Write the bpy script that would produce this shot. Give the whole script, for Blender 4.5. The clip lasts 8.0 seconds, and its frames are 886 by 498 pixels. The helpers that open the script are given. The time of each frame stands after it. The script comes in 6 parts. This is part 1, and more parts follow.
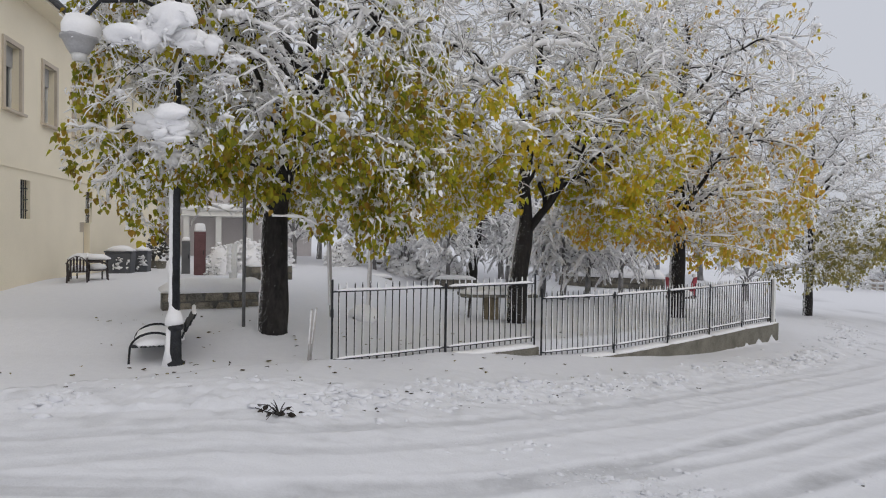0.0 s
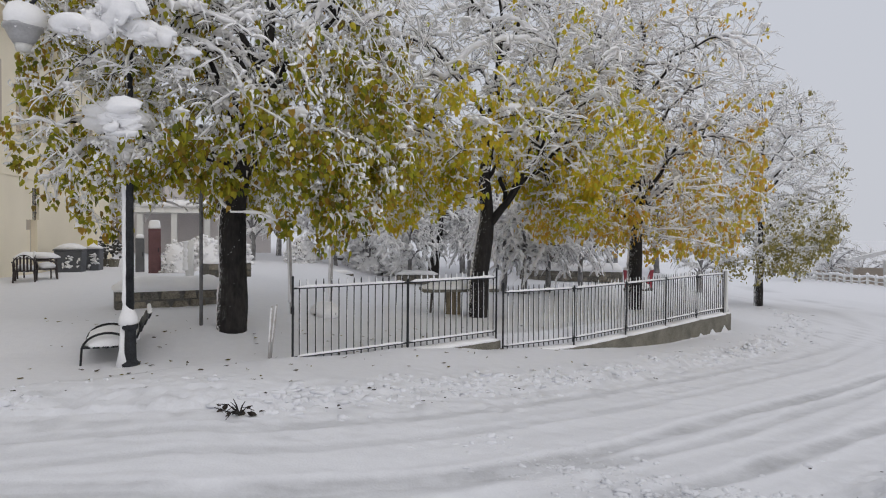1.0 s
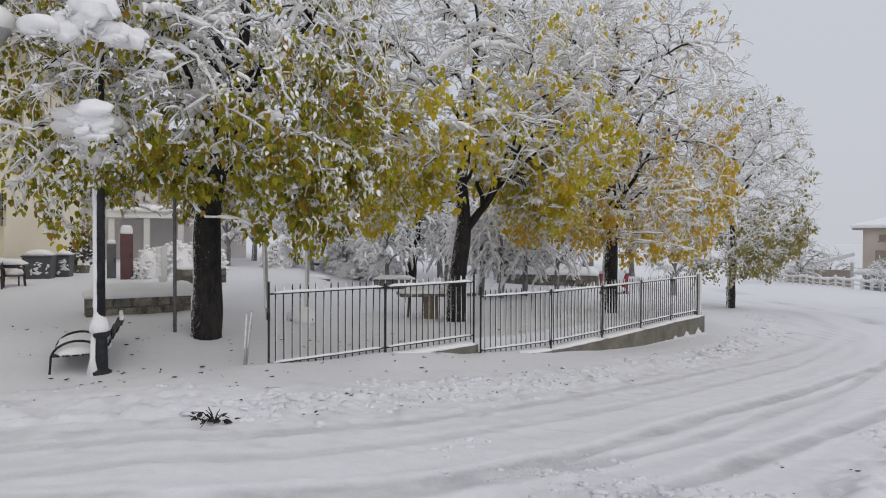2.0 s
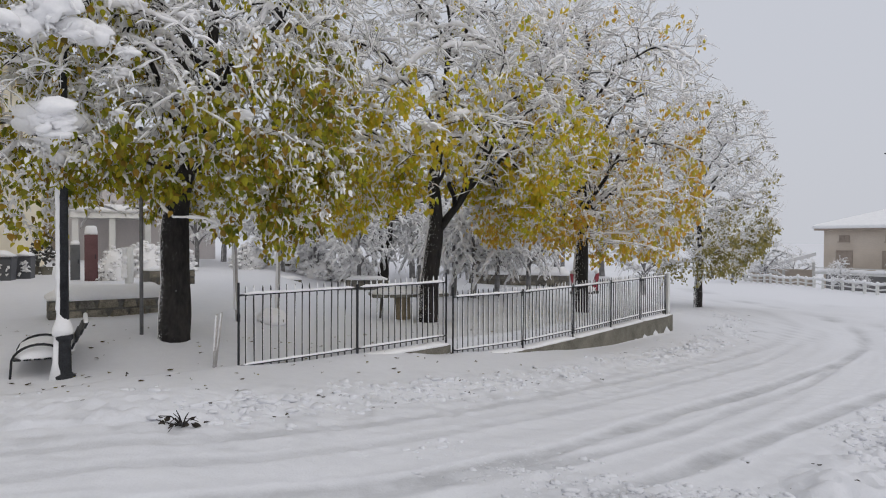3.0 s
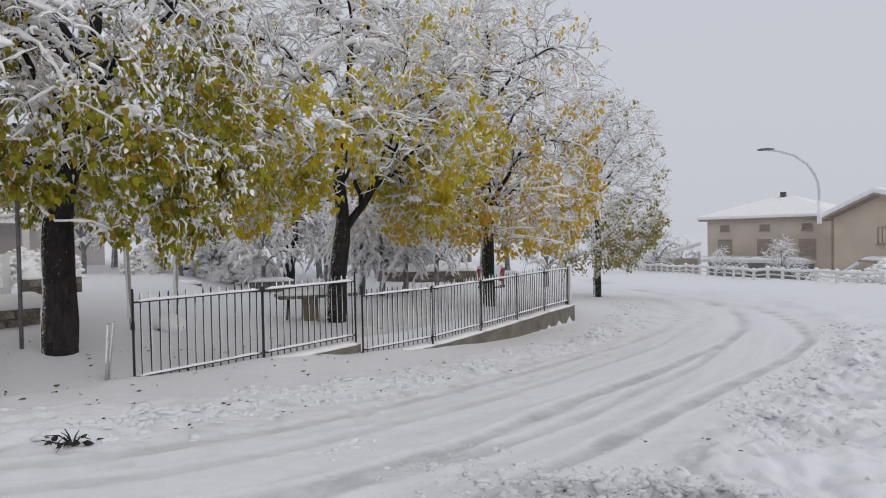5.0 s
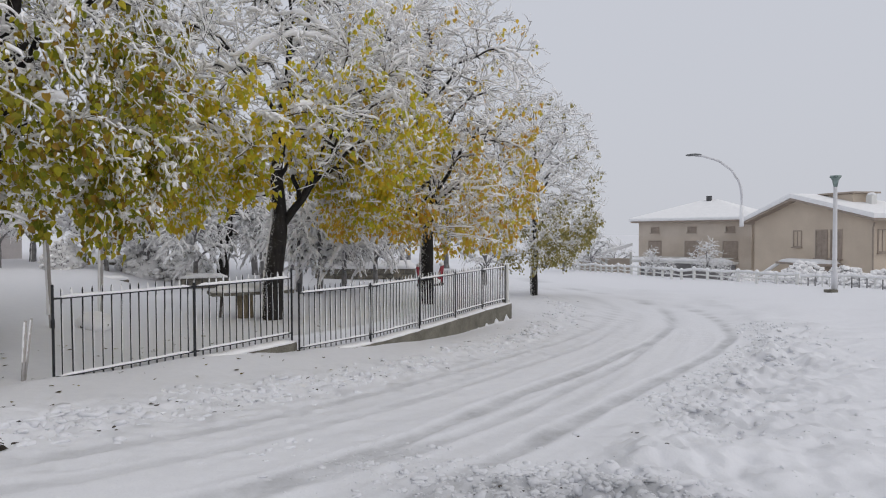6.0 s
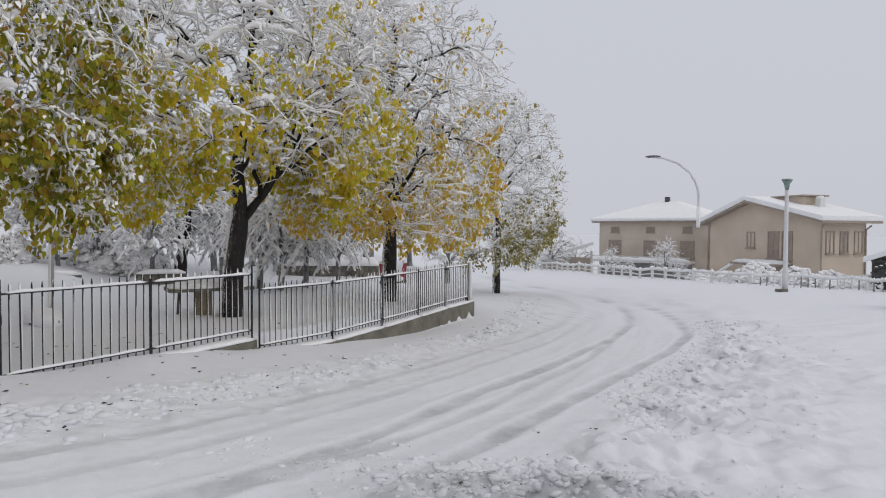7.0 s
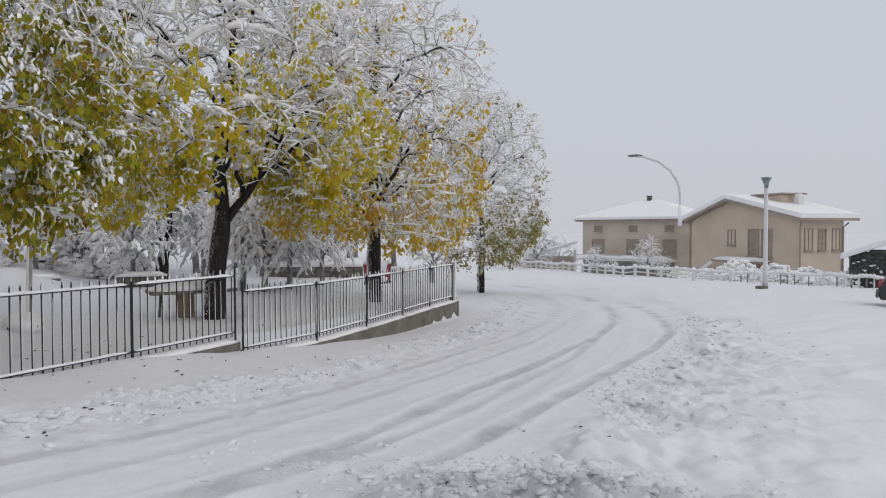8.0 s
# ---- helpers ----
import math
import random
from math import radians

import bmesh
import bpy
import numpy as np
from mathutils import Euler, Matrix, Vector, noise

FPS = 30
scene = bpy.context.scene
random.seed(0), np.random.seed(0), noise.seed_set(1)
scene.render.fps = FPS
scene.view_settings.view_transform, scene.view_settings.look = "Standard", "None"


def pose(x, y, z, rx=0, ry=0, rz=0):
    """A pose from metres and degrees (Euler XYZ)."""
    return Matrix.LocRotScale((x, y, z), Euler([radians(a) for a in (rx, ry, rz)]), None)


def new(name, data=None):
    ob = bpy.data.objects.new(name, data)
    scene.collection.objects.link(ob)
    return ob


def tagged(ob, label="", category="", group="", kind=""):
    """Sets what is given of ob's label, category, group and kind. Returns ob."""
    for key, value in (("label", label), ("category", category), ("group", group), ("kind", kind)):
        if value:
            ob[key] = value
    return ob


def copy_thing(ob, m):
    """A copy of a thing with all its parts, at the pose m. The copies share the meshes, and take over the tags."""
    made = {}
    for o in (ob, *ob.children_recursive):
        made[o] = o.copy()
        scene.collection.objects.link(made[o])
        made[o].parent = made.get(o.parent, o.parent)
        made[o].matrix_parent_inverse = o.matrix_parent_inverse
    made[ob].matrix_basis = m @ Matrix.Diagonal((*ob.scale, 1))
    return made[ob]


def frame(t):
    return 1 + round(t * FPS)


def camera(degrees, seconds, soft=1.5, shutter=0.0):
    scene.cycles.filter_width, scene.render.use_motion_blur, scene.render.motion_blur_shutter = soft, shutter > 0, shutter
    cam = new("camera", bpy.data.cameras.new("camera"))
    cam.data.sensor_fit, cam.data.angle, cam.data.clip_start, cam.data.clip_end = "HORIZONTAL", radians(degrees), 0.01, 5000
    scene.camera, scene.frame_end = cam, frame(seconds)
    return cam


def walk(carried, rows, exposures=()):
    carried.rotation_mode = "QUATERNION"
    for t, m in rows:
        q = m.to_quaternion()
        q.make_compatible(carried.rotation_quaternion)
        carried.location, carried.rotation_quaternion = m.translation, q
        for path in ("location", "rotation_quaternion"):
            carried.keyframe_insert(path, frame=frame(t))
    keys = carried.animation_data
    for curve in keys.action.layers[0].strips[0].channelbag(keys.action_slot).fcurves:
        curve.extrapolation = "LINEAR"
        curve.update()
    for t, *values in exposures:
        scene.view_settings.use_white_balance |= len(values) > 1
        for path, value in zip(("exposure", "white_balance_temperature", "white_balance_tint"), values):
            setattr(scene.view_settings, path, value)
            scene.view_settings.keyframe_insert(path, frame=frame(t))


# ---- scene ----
from collections import defaultdict

cam = camera(70.4, 8.0, soft=1.1)
EYE = 1.66
PATH = [
    (0.0, -0.15, -0.92, -0.85), (0.5, -2.10, -1.20, -0.72), (1.0, -3.66, -1.32, -0.44),
    (1.5, -4.60, -1.04, -0.35), (1.7, -5.03, -0.95, -0.29), (3.0, -8.26, -0.85, -0.20),
    (3.5, -9.60, -0.80, -0.10), (4.0, -11.23, -0.81, 0.09), (4.5, -13.51, -0.95, 0.41),
    (5.0, -16.67, -1.14, 1.13), (5.2, -17.77, -0.96, 1.00), (6.3, -23.56, -1.59, -0.14),
    (6.5, -24.28, -1.60, -0.49), (7.0, -25.51, -1.63, -0.31), (7.5, -26.17, -1.52, 0.23),
    (8.0, -26.96, -1.63, 0.10)]
walk(cam, [(t, pose(0, 0, EYE, 90 + p, r, y)) for t, y, p, r in PATH])

# ---- world and light: overcast, snowfall ----
scene.view_settings.exposure = 0.0
world = bpy.data.worlds.new("overcast_sky")
scene.world = world
world.use_nodes = True
wn = world.node_tree
wn.nodes.clear()
w_out = wn.nodes.new("ShaderNodeOutputWorld")
w_bg = wn.nodes.new("ShaderNodeBackground")
w_sky = wn.nodes.new("ShaderNodeTexSky")
w_sky.sky_type = "NISHITA"
w_sky.sun_disc = False
w_sky.sun_elevation = radians(40)
w_sky.sun_rotation = radians(138)
w_sky.dust_density = 6.0
w_mul = wn.nodes.new("ShaderNodeMixRGB")
w_mul.blend_type = "MULTIPLY"
w_mul.inputs[0].default_value = 1.0
w_mul.inputs[2].default_value = (0.07, 0.07, 0.07, 1)
# a cloud deck: grey near the horizon, brighter overhead
w_geo = wn.nodes.new("ShaderNodeTexCoord")
w_sep = wn.nodes.new("ShaderNodeSeparateXYZ")
w_ramp = wn.nodes.new("ShaderNodeValToRGB")
w_ramp.color_ramp.elements[0].position = 0.0
w_ramp.color_ramp.elements[0].color = (0.59, 0.607, 0.663, 1)
w_ramp.color_ramp.elements[1].position = 1.0
w_ramp.color_ramp.elements[1].color = (0.66, 0.67, 0.70, 1)
w_mid = w_ramp.color_ramp.elements.new(0.42)
w_mid.color = (0.60, 0.622, 0.688, 1)
w_mix = wn.nodes.new("ShaderNodeMixRGB")
w_mix.inputs[0].default_value = 0.93
wn.links.new(w_geo.outputs["Generated"], w_sep.inputs[0])
wn.links.new(w_sep.outputs["Z"], w_ramp.inputs[0])
wn.links.new(w_sky.outputs[0], w_mul.inputs[1])
wn.links.new(w_mul.outputs[0], w_mix.inputs[1])
wn.links.new(w_ramp.outputs[0], w_mix.inputs[2])
wn.links.new(w_mix.outputs[0], w_bg.inputs[0])
w_bg.inputs[1].default_value = 1.0
wn.links.new(w_bg.outputs[0], w_out.inputs[0])

sun = new("sun", bpy.data.lights.new("sun", "SUN"))
sun.data.energy = 0.6
sun.data.angle = radians(60)
sun.data.color = (1.0, 0.94, 0.87)
sun.matrix_world = pose(0, 0, 30, 50, 0, 42)


# ---- materials ----
def material(name, colour, rough=0.8, metal=0.0, vary=0.12, scale=6.0, fine=60.0, bump=0.15, colour2=None, coords="Object",
             random_mix=None, island=False, spec=0.3, stretch=(1, 1, 1), bump_distance=0.02):
    """Two scales of noise mix two colours and drive the relief."""
    m = bpy.data.materials.new(name)
    m.use_nodes = True
    nt = m.node_tree
    b = nt.nodes["Principled BSDF"]
    b.inputs["Roughness"].default_value = rough
    b.inputs["Metallic"].default_value = metal
    b.inputs["Specular IOR Level"].default_value = spec
    co = nt.nodes.new("ShaderNodeTexCoord")
    mp = nt.nodes.new("ShaderNodeMapping")
    mp.inputs["Scale"].default_value = stretch
    nt.links.new(co.outputs[coords], mp.inputs[0])
    big = nt.nodes.new("ShaderNodeTexNoise")
    big.inputs["Scale"].default_value = scale
    big.inputs["Detail"].default_value = 4
    small = nt.nodes.new("ShaderNodeTexNoise")
    small.inputs["Scale"].default_value = fine
    small.inputs["Detail"].default_value = 3
    nt.links.new(mp.outputs[0], big.inputs[0])
    nt.links.new(mp.outputs[0], small.inputs[0])
    add = nt.nodes.new("ShaderNodeMath")
    add.operation = "MULTIPLY_ADD"
    add.inputs[1].default_value = 0.45
    nt.links.new(small.outputs[0], add.inputs[0])
    half = nt.nodes.new("ShaderNodeMath")
    half.operation = "MULTIPLY"
    half.inputs[1].default_value = 0.55
    nt.links.new(big.outputs[0], half.inputs[0])
    nt.links.new(half.outputs[0], add.inputs[2])
    ramp = nt.nodes.new("ShaderNodeValToRGB")
    c2 = colour2 or tuple(c * (1 - 2.2 * vary) for c in colour)
    c1 = tuple(min(1, c * (1 + vary)) for c in colour)
    ramp.color_ramp.elements[0].position = 0.36
    ramp.color_ramp.elements[1].position = 0.64
    ramp.color_ramp.elements[0].color = (*c2, 1)
    ramp.color_ramp.elements[1].color = (*c1, 1)
    nt.links.new(add.outputs[0], ramp.inputs[0])
    out = ramp.outputs[0]
    if random_mix:
        rnd = nt.nodes.new("ShaderNodeNewGeometry" if island else "ShaderNodeObjectInfo")
        rr = nt.nodes.new("ShaderNodeValToRGB")
        n = len(random_mix)
        while len(rr.color_ramp.elements) < n:
            rr.color_ramp.elements.new(0.5)
        for k, c in enumerate(random_mix):
            rr.color_ramp.elements[k].position = k / (n - 1)
            rr.color_ramp.elements[k].color = (*c, 1)
        nt.links.new(rnd.outputs["Random Per Island" if island else "Random"], rr.inputs[0])
        mul = nt.nodes.new("ShaderNodeMixRGB")
        mul.blend_type = "MULTIPLY"
        mul.inputs[0].default_value = 1.0
        nt.links.new(out, mul.inputs[1])
        nt.links.new(rr.outputs[0], mul.inputs[2])
        out = mul.outputs[0]
    nt.links.new(out, b.inputs["Base Color"])
    if bump:
        bp = nt.nodes.new("ShaderNodeBump")
        bp.inputs["Strength"].default_value = bump
        bp.inputs["Distance"].default_value = bump_distance
        nt.links.new(add.outputs[0], bp.inputs["Height"])
        nt.links.new(bp.outputs[0], b.inputs["Normal"])
    return m


def leaf_material(name, colours):
    """Thin autumn leaves: colour by leaf, a little light through the blade."""
    m = material(name, (1, 1, 1), rough=0.55, vary=0.12, scale=9, fine=50, bump=0, random_mix=colours, island=True)
    nt = m.node_tree
    b = nt.nodes["Principled BSDF"]
    out = nt.nodes["Material Output"]
    tr = nt.nodes.new("ShaderNodeBsdfTranslucent")
    mx = nt.nodes.new("ShaderNodeMixShader")
    mx.inputs[0].default_value = 0.62
    nt.links.new(b.inputs["Base Color"].links[0].from_socket, tr.inputs[0])
    nt.links.new(b.outputs[0], mx.inputs[1])
    nt.links.new(tr.outputs[0], mx.inputs[2])
    nt.links.new(mx.outputs[0], out.inputs[0])
    return m


def ground_material():
    """Fresh snow; where wheels have pressed it, grey wet slush with streaks along the way."""
    m = material("snow_ground", (0.77, 0.778, 0.812), rough=0.75, vary=0.02, scale=9, fine=45, bump=0.6, spec=0.25,
                 colour2=(0.75, 0.758, 0.795))
    nt = m.node_tree
    b = nt.nodes["Principled BSDF"]
    src = b.inputs["Base Color"].links[0].from_socket
    at = nt.nodes.new("ShaderNodeAttribute")
    at.attribute_name = "slush"
    noi = nt.nodes.new("ShaderNodeTexNoise")
    noi.inputs["Scale"].default_value = 5
    noi.inputs["Detail"].default_value = 6
    noi.inputs["Roughness"].default_value = 0.7
    co = nt.nodes.new("ShaderNodeTexCoord")
    nt.links.new(co.outputs["Object"], noi.inputs[0])
    mr = nt.nodes.new("ShaderNodeMapRange")
    mr.inputs[1].default_value = 0.3
    mr.inputs[2].default_value = 0.7
    mr.inputs[3].default_value = 0.55
    mr.inputs[4].default_value = 1.1
    nt.links.new(noi.outputs[0], mr.inputs[0])
    mul = nt.nodes.new("ShaderNodeMath")
    mul.operation = "MULTIPLY"
    mul.use_clamp = True
    nt.links.new(at.outputs["Fac"], mul.inputs[0])
    nt.links.new(mr.outputs[0], mul.inputs[1])
    mix = nt.nodes.new("ShaderNodeMixRGB")
    mix.inputs[2].default_value = (0.36, 0.365, 0.38, 1)
    nt.links.new(mul.outputs[0], mix.inputs[0])
    nt.links.new(src, mix.inputs[1])
    nt.links.new(mix.outputs[0], b.inputs["Base Color"])
    return m


SNOW = material("snow", (0.90, 0.90, 0.91), rough=0.8, vary=0.02, scale=3, fine=40, bump=0.3, spec=0.2, colour2=(0.85, 0.85, 0.865))
TREE_SNOW = material("branch_snow", (0.95, 0.94, 0.94), rough=0.85, vary=0.02, scale=3.5, fine=45, bump=0.2, spec=0.15, colour2=(0.90, 0.89, 0.89))
FROST = material("frost_snow", (0.94, 0.935, 0.94), rough=0.85, vary=0.04, scale=4, fine=50, bump=0.15, spec=0.15, colour2=(0.87, 0.865, 0.87))
GROUND = ground_material()
BARK = material("dark_wet_bark", (0.028, 0.025, 0.023), rough=0.8, vary=0.3, scale=8, fine=30, bump=1.0, stretch=(1, 1, 0.35),
                colour2=(0.010, 0.009, 0.009), bump_distance=0.03)
TWIG = material("twig_bark", (0.06, 0.054, 0.05), rough=0.85, vary=0.3, scale=10, fine=60, bump=0.3)
# rime on bark, lightened further against haze and the shade under crowns
FAR_BARK = material("rimed_lightened_bark", (0.27, 0.265, 0.265), rough=0.9, vary=0.25, scale=6, fine=40, bump=0.4)
IRON = material("black_iron", (0.035, 0.037, 0.042), rough=0.55, metal=0.3, vary=0.25, scale=12, fine=80, bump=0.15)
STEEL = material("galvanised_steel", (0.22, 0.22, 0.225), rough=0.5, metal=0.6, vary=0.15, scale=8, fine=50, bump=0.1)
LEAF_OLIVE = leaf_material("olive_leaf", [(0.16, 0.19, 0.03), (0.36, 0.39, 0.04), (0.62, 0.58, 0.05), (0.26, 0.26, 0.04), (0.74, 0.62, 0.06), (0.42, 0.38, 0.05), (0.56, 0.34, 0.06), (0.24, 0.18, 0.05)])
LEAF_YELLOW = leaf_material("yellow_leaf", [(0.55, 0.60, 0.06), (0.80, 0.70, 0.07), (0.88, 0.68, 0.07), (0.82, 0.58, 0.07), (0.66, 0.64, 0.10)])
LEAF_GOLD = leaf_material("golden_leaf", [(0.72, 0.66, 0.12), (0.84, 0.68, 0.12), (0.88, 0.60, 0.09), (0.80, 0.44, 0.08), (0.70, 0.65, 0.17)])
LEAF_DULL = leaf_material("dull_leaf", [(0.36, 0.35, 0.12), (0.48, 0.42, 0.15), (0.56, 0.48, 0.2), (0.30, 0.29, 0.14)])
CONCRETE = material("damp_concrete", (0.19, 0.18, 0.15), rough=0.9, vary=0.2, scale=3, fine=40, bump=0.5, colour2=(0.11, 0.105, 0.085))
PLASTER = material("cream_plaster", (0.86, 0.785, 0.625), rough=0.9, vary=0.03, scale=0.8, fine=30, bump=0.12, colour2=(0.80, 0.73, 0.575))
TRIM = material("beige_reveal", (0.56, 0.49, 0.40), rough=0.9, vary=0.06, scale=2, fine=30, bump=0.1)
WHITE_PAINT = material("white_paint", (0.72, 0.72, 0.70), rough=0.5, vary=0.04, scale=3, fine=40, bump=0.05)
# dark glass of the distant houses, its grey raised to paint in haze
HOUSE_GLASS = material("grey_window_glass", (0.24, 0.235, 0.235), rough=0.15, vary=0.1, scale=1, fine=5, bump=0, spec=0.6)
GLASS_DARK = material("dark_window_glass", (0.06, 0.065, 0.07), rough=0.08, vary=0.1, scale=1, fine=5, bump=0, spec=0.6)
SHUTTER = material("grey_shutter", (0.38, 0.38, 0.37), rough=0.7, vary=0.06, scale=2, fine=20, bump=0.1)
ROOF_EDGE = material("dark_roof_edge", (0.10, 0.10, 0.105), rough=0.7, vary=0.15, scale=3, fine=30, bump=0.2)
STONE = material("rubble_stone", (0.25, 0.235, 0.205), rough=0.9, vary=0.25, scale=5, fine=40, bump=0.7, random_mix=[(0.6, 0.6, 0.6), (1.1, 1.05, 0.95), (0.8, 0.8, 0.8)])
MORTAR = material("dark_mortar", (0.17, 0.165, 0.15), rough=0.95, vary=0.2, scale=6, fine=40, bump=0.4)
BROWN_METAL = material("brown_painted_metal", (0.16, 0.082, 0.085), rough=0.6, vary=0.12, scale=4, fine=40, bump=0.1)
GREY_PAINT = material("grey_painted_metal", (0.17, 0.175, 0.18), rough=0.6, vary=0.1, scale=3, fine=40, bump=0.1)
LANTERN_GREY = material("pale_grey_enamel", (0.42, 0.42, 0.43), rough=0.45, vary=0.08, scale=4, fine=40, bump=0.08)
PLASTIC_DARK = material("dark_grey_plastic", (0.10, 0.105, 0.115), rough=0.55, vary=0.1, scale=3, fine=40, bump=0.1)
CHAIR_PLASTIC = material("brown_resin", (0.055, 0.045, 0.045), rough=0.5, vary=0.1, scale=5, fine=40, bump=0.1)
WOOD = material("weathered_wood", (0.30, 0.25, 0.17), rough=0.8, vary=0.2, scale=5, fine=40, bump=0.4, stretch=(1, 1, 0.2))
YOUNG_BARK = material("young_grey_bark", (0.34, 0.31, 0.29), rough=0.85, vary=0.2, scale=6, fine=40, bump=0.4, colour2=(0.5, 0.49, 0.49))
DARK_WOOD = material("dark_wet_wood", (0.10, 0.09, 0.08), rough=0.8, vary=0.2, scale=5, fine=40, bump=0.3)
RED = material("red_paint", (0.36, 0.055, 0.075), rough=0.5, vary=0.1, scale=4, fine=40, bump=0.05)
# lighter than the render itself, the snowfall haze is in the colour
OCHRE = material("ochre_render", (0.60, 0.515, 0.42), rough=0.95, vary=0.06, scale=0.6, fine=12, bump=0.2, colour2=(0.53, 0.45, 0.365))
# distance haze is put into this colour: ochre walls paled and greyed
OCHRE_HAZED = material("haze_paled_render", (0.62, 0.55, 0.475), rough=0.95, vary=0.06, scale=0.6, fine=12, bump=0.2, colour2=(0.52, 0.455, 0.385))
HOUSE_GREY = material("pale_grey_render", (0.62, 0.585, 0.58), rough=0.95, vary=0.05, scale=0.8, fine=15, bump=0.1)
# brown made paler to carry the haze over shutters, eaves and canopies
HOUSE_TRIM = material("brown_joinery", (0.38, 0.32, 0.27), rough=0.7, vary=0.1, scale=3, fine=30, bump=0.1)
# leaf colour lifted a little for haze on the far ivy
HEDGE = material("dark_hedge_leaf", (0.11, 0.11, 0.105), rough=0.8, vary=0.3, scale=5, fine=30, bump=0.3)
POLE_WHITE = material("white_pole_paint", (0.66, 0.66, 0.68), rough=0.5, vary=0.04, scale=3, fine=40, bump=0.05)
COPPER = material("green_grey_metal", (0.27, 0.34, 0.32), rough=0.5, metal=0.3, vary=0.15, scale=6, fine=40, bump=0.1)
CAR_PAINT = material("dark_car_paint", (0.03, 0.03, 0.035), rough=0.25, vary=0.1, scale=3, fine=60, bump=0.0, spec=0.6)
RUBBER = material("tyre_rubber", (0.02, 0.02, 0.02), rough=0.85, vary=0.1, scale=5, fine=50, bump=0.2)
TAIL_RED = material("red_lamp_lens", (0.40, 0.03, 0.04), rough=0.2, vary=0.05, scale=5, fine=40, bump=0.0, spec=0.6)


# ---- mesh building ----
class Geo:
    """Gathers vertices and faces for one mesh."""

    def __init__(self):
        self.v, self.f, self.n = [], [], 0

    def add(self, verts, faces):
        self.v.append(np.asarray(verts, float))
        self.f.extend([tuple(i + self.n for i in face) for face in faces])
        self.n += len(verts)
        return self

    def box(self, cx, cy, cz, sx, sy, sz, yaw=0.0, taper=1.0, lean=(0, 0)):
        """A box centred at the base cx, cy, cz; taper narrows its top."""
        c, s = math.cos(radians(yaw)), math.sin(radians(yaw))
        vs = []
        for z, k in ((0, 1.0), (sz, taper)):
            for x, y in ((-1, -1), (1, -1), (1, 1), (-1, 1)):
                px, py = x * sx / 2 * k + (lean[0] if z else 0), y * sy / 2 * k + (lean[1] if z else 0)
                vs.append((cx + c * px - s * py, cy + s * px + c * py, cz + z))
        return self.add(vs, [(3, 2, 1, 0), (4, 5, 6, 7), (0, 1, 5, 4), (1, 2, 6, 5), (2, 3, 7, 6), (3, 0, 4, 7)])

    def tube(self, pts, radii, sides=6, caps=True, squash=1.0):
        """A tube along pts; squash flattens it in its own vertical."""
        pts = np.asarray(pts, float)
        n = len(pts)
        radii = np.broadcast_to(np.asarray(radii, float), (n,))
        t = np.empty_like(pts)
        t[1:-1] = pts[2:] - pts[:-2]
        t[0], t[-1] = pts[1] - pts[0], pts[-1] - pts[-2]
        t /= np.linalg.norm(t, axis=1)[:, None] + 1e-9
        ref = np.array([0.0, 0.0, 1.0]) if abs(t[:, 2]).mean() < 0.8 else np.array([1.0, 0.0, 0.0])
        a = np.cross(t, ref)
        a /= np.linalg.norm(a, axis=1)[:, None] + 1e-9
        b = np.cross(a, t)
        ang = np.arange(sides) * 2 * math.pi / sides
        ring = (np.cos(ang)[None, :, None] * a[:, None, :] + np.sin(ang)[None, :, None] * b[:, None, :] * squash)
        vs = (pts[:, None, :] + ring * radii[:, None, None]).reshape(-1, 3)
        fs = []
        for i in range(n - 1):
            for j in range(sides):
                k = (j + 1) % sides
                fs.append((i * sides + j, i * sides + k, (i + 1) * sides + k, (i + 1) * sides + j))
        if caps:
            fs.append(tuple(range(sides - 1, -1, -1)))
            fs.append(tuple((n - 1) * sides + j for j in range(sides)))
        return self.add(vs, fs)

    def blob(self, c, r, rng, rough=0.25, template=1):
        vs, fs = ICO[template]
        k = 1 + rough * (rng.random(len(vs)) - 0.5) * (2 if template == 1 else 0.35)
        if template > 1:
            # soft lumps: a few waves over the surface
            for f in (2.2, 3.7, 6.1):
                w = rng.normal(0, 1, 3)
                k = k + rough * 1.5 / f * np.sin(vs @ (w / np.linalg.norm(w)) * f + rng.random() * 6.28)
        return self.add(vs * k[:, None] * np.asarray(r, float) + np.asarray(c, float), fs)

    def mesh(self, name, mat, smooth=False):
        me = bpy.data.meshes.new(name)
        me.from_pydata(np.concatenate(self.v).tolist() if self.v else [], [], self.f)
        me.materials.append(mat)
        if smooth:
            me.polygons.foreach_set("use_smooth", [True] * len(me.polygons))
        me.update()
        return me


def ico(level):
    bm = bmesh.new()
    bmesh.ops.create_icosphere(bm, subdivisions=level, radius=1.0)
    vs = np.array([v.co[:] for v in bm.verts])
    fs = [tuple(v.index for v in f.verts) for f in bm.faces]
    bm.free()
    return vs, fs


ICO = {1: ico(1), 2: ico(2), 3: ico(3)}


def thing(name, at=(0, 0, 0), yaw=0.0, label="", category="", group="", kind=""):
    ob = new(name)
    ob.empty_display_size = 0.2
    ob.matrix_world = pose(*at, 0, 0, yaw)
    return tagged(ob, label, category, group, kind)


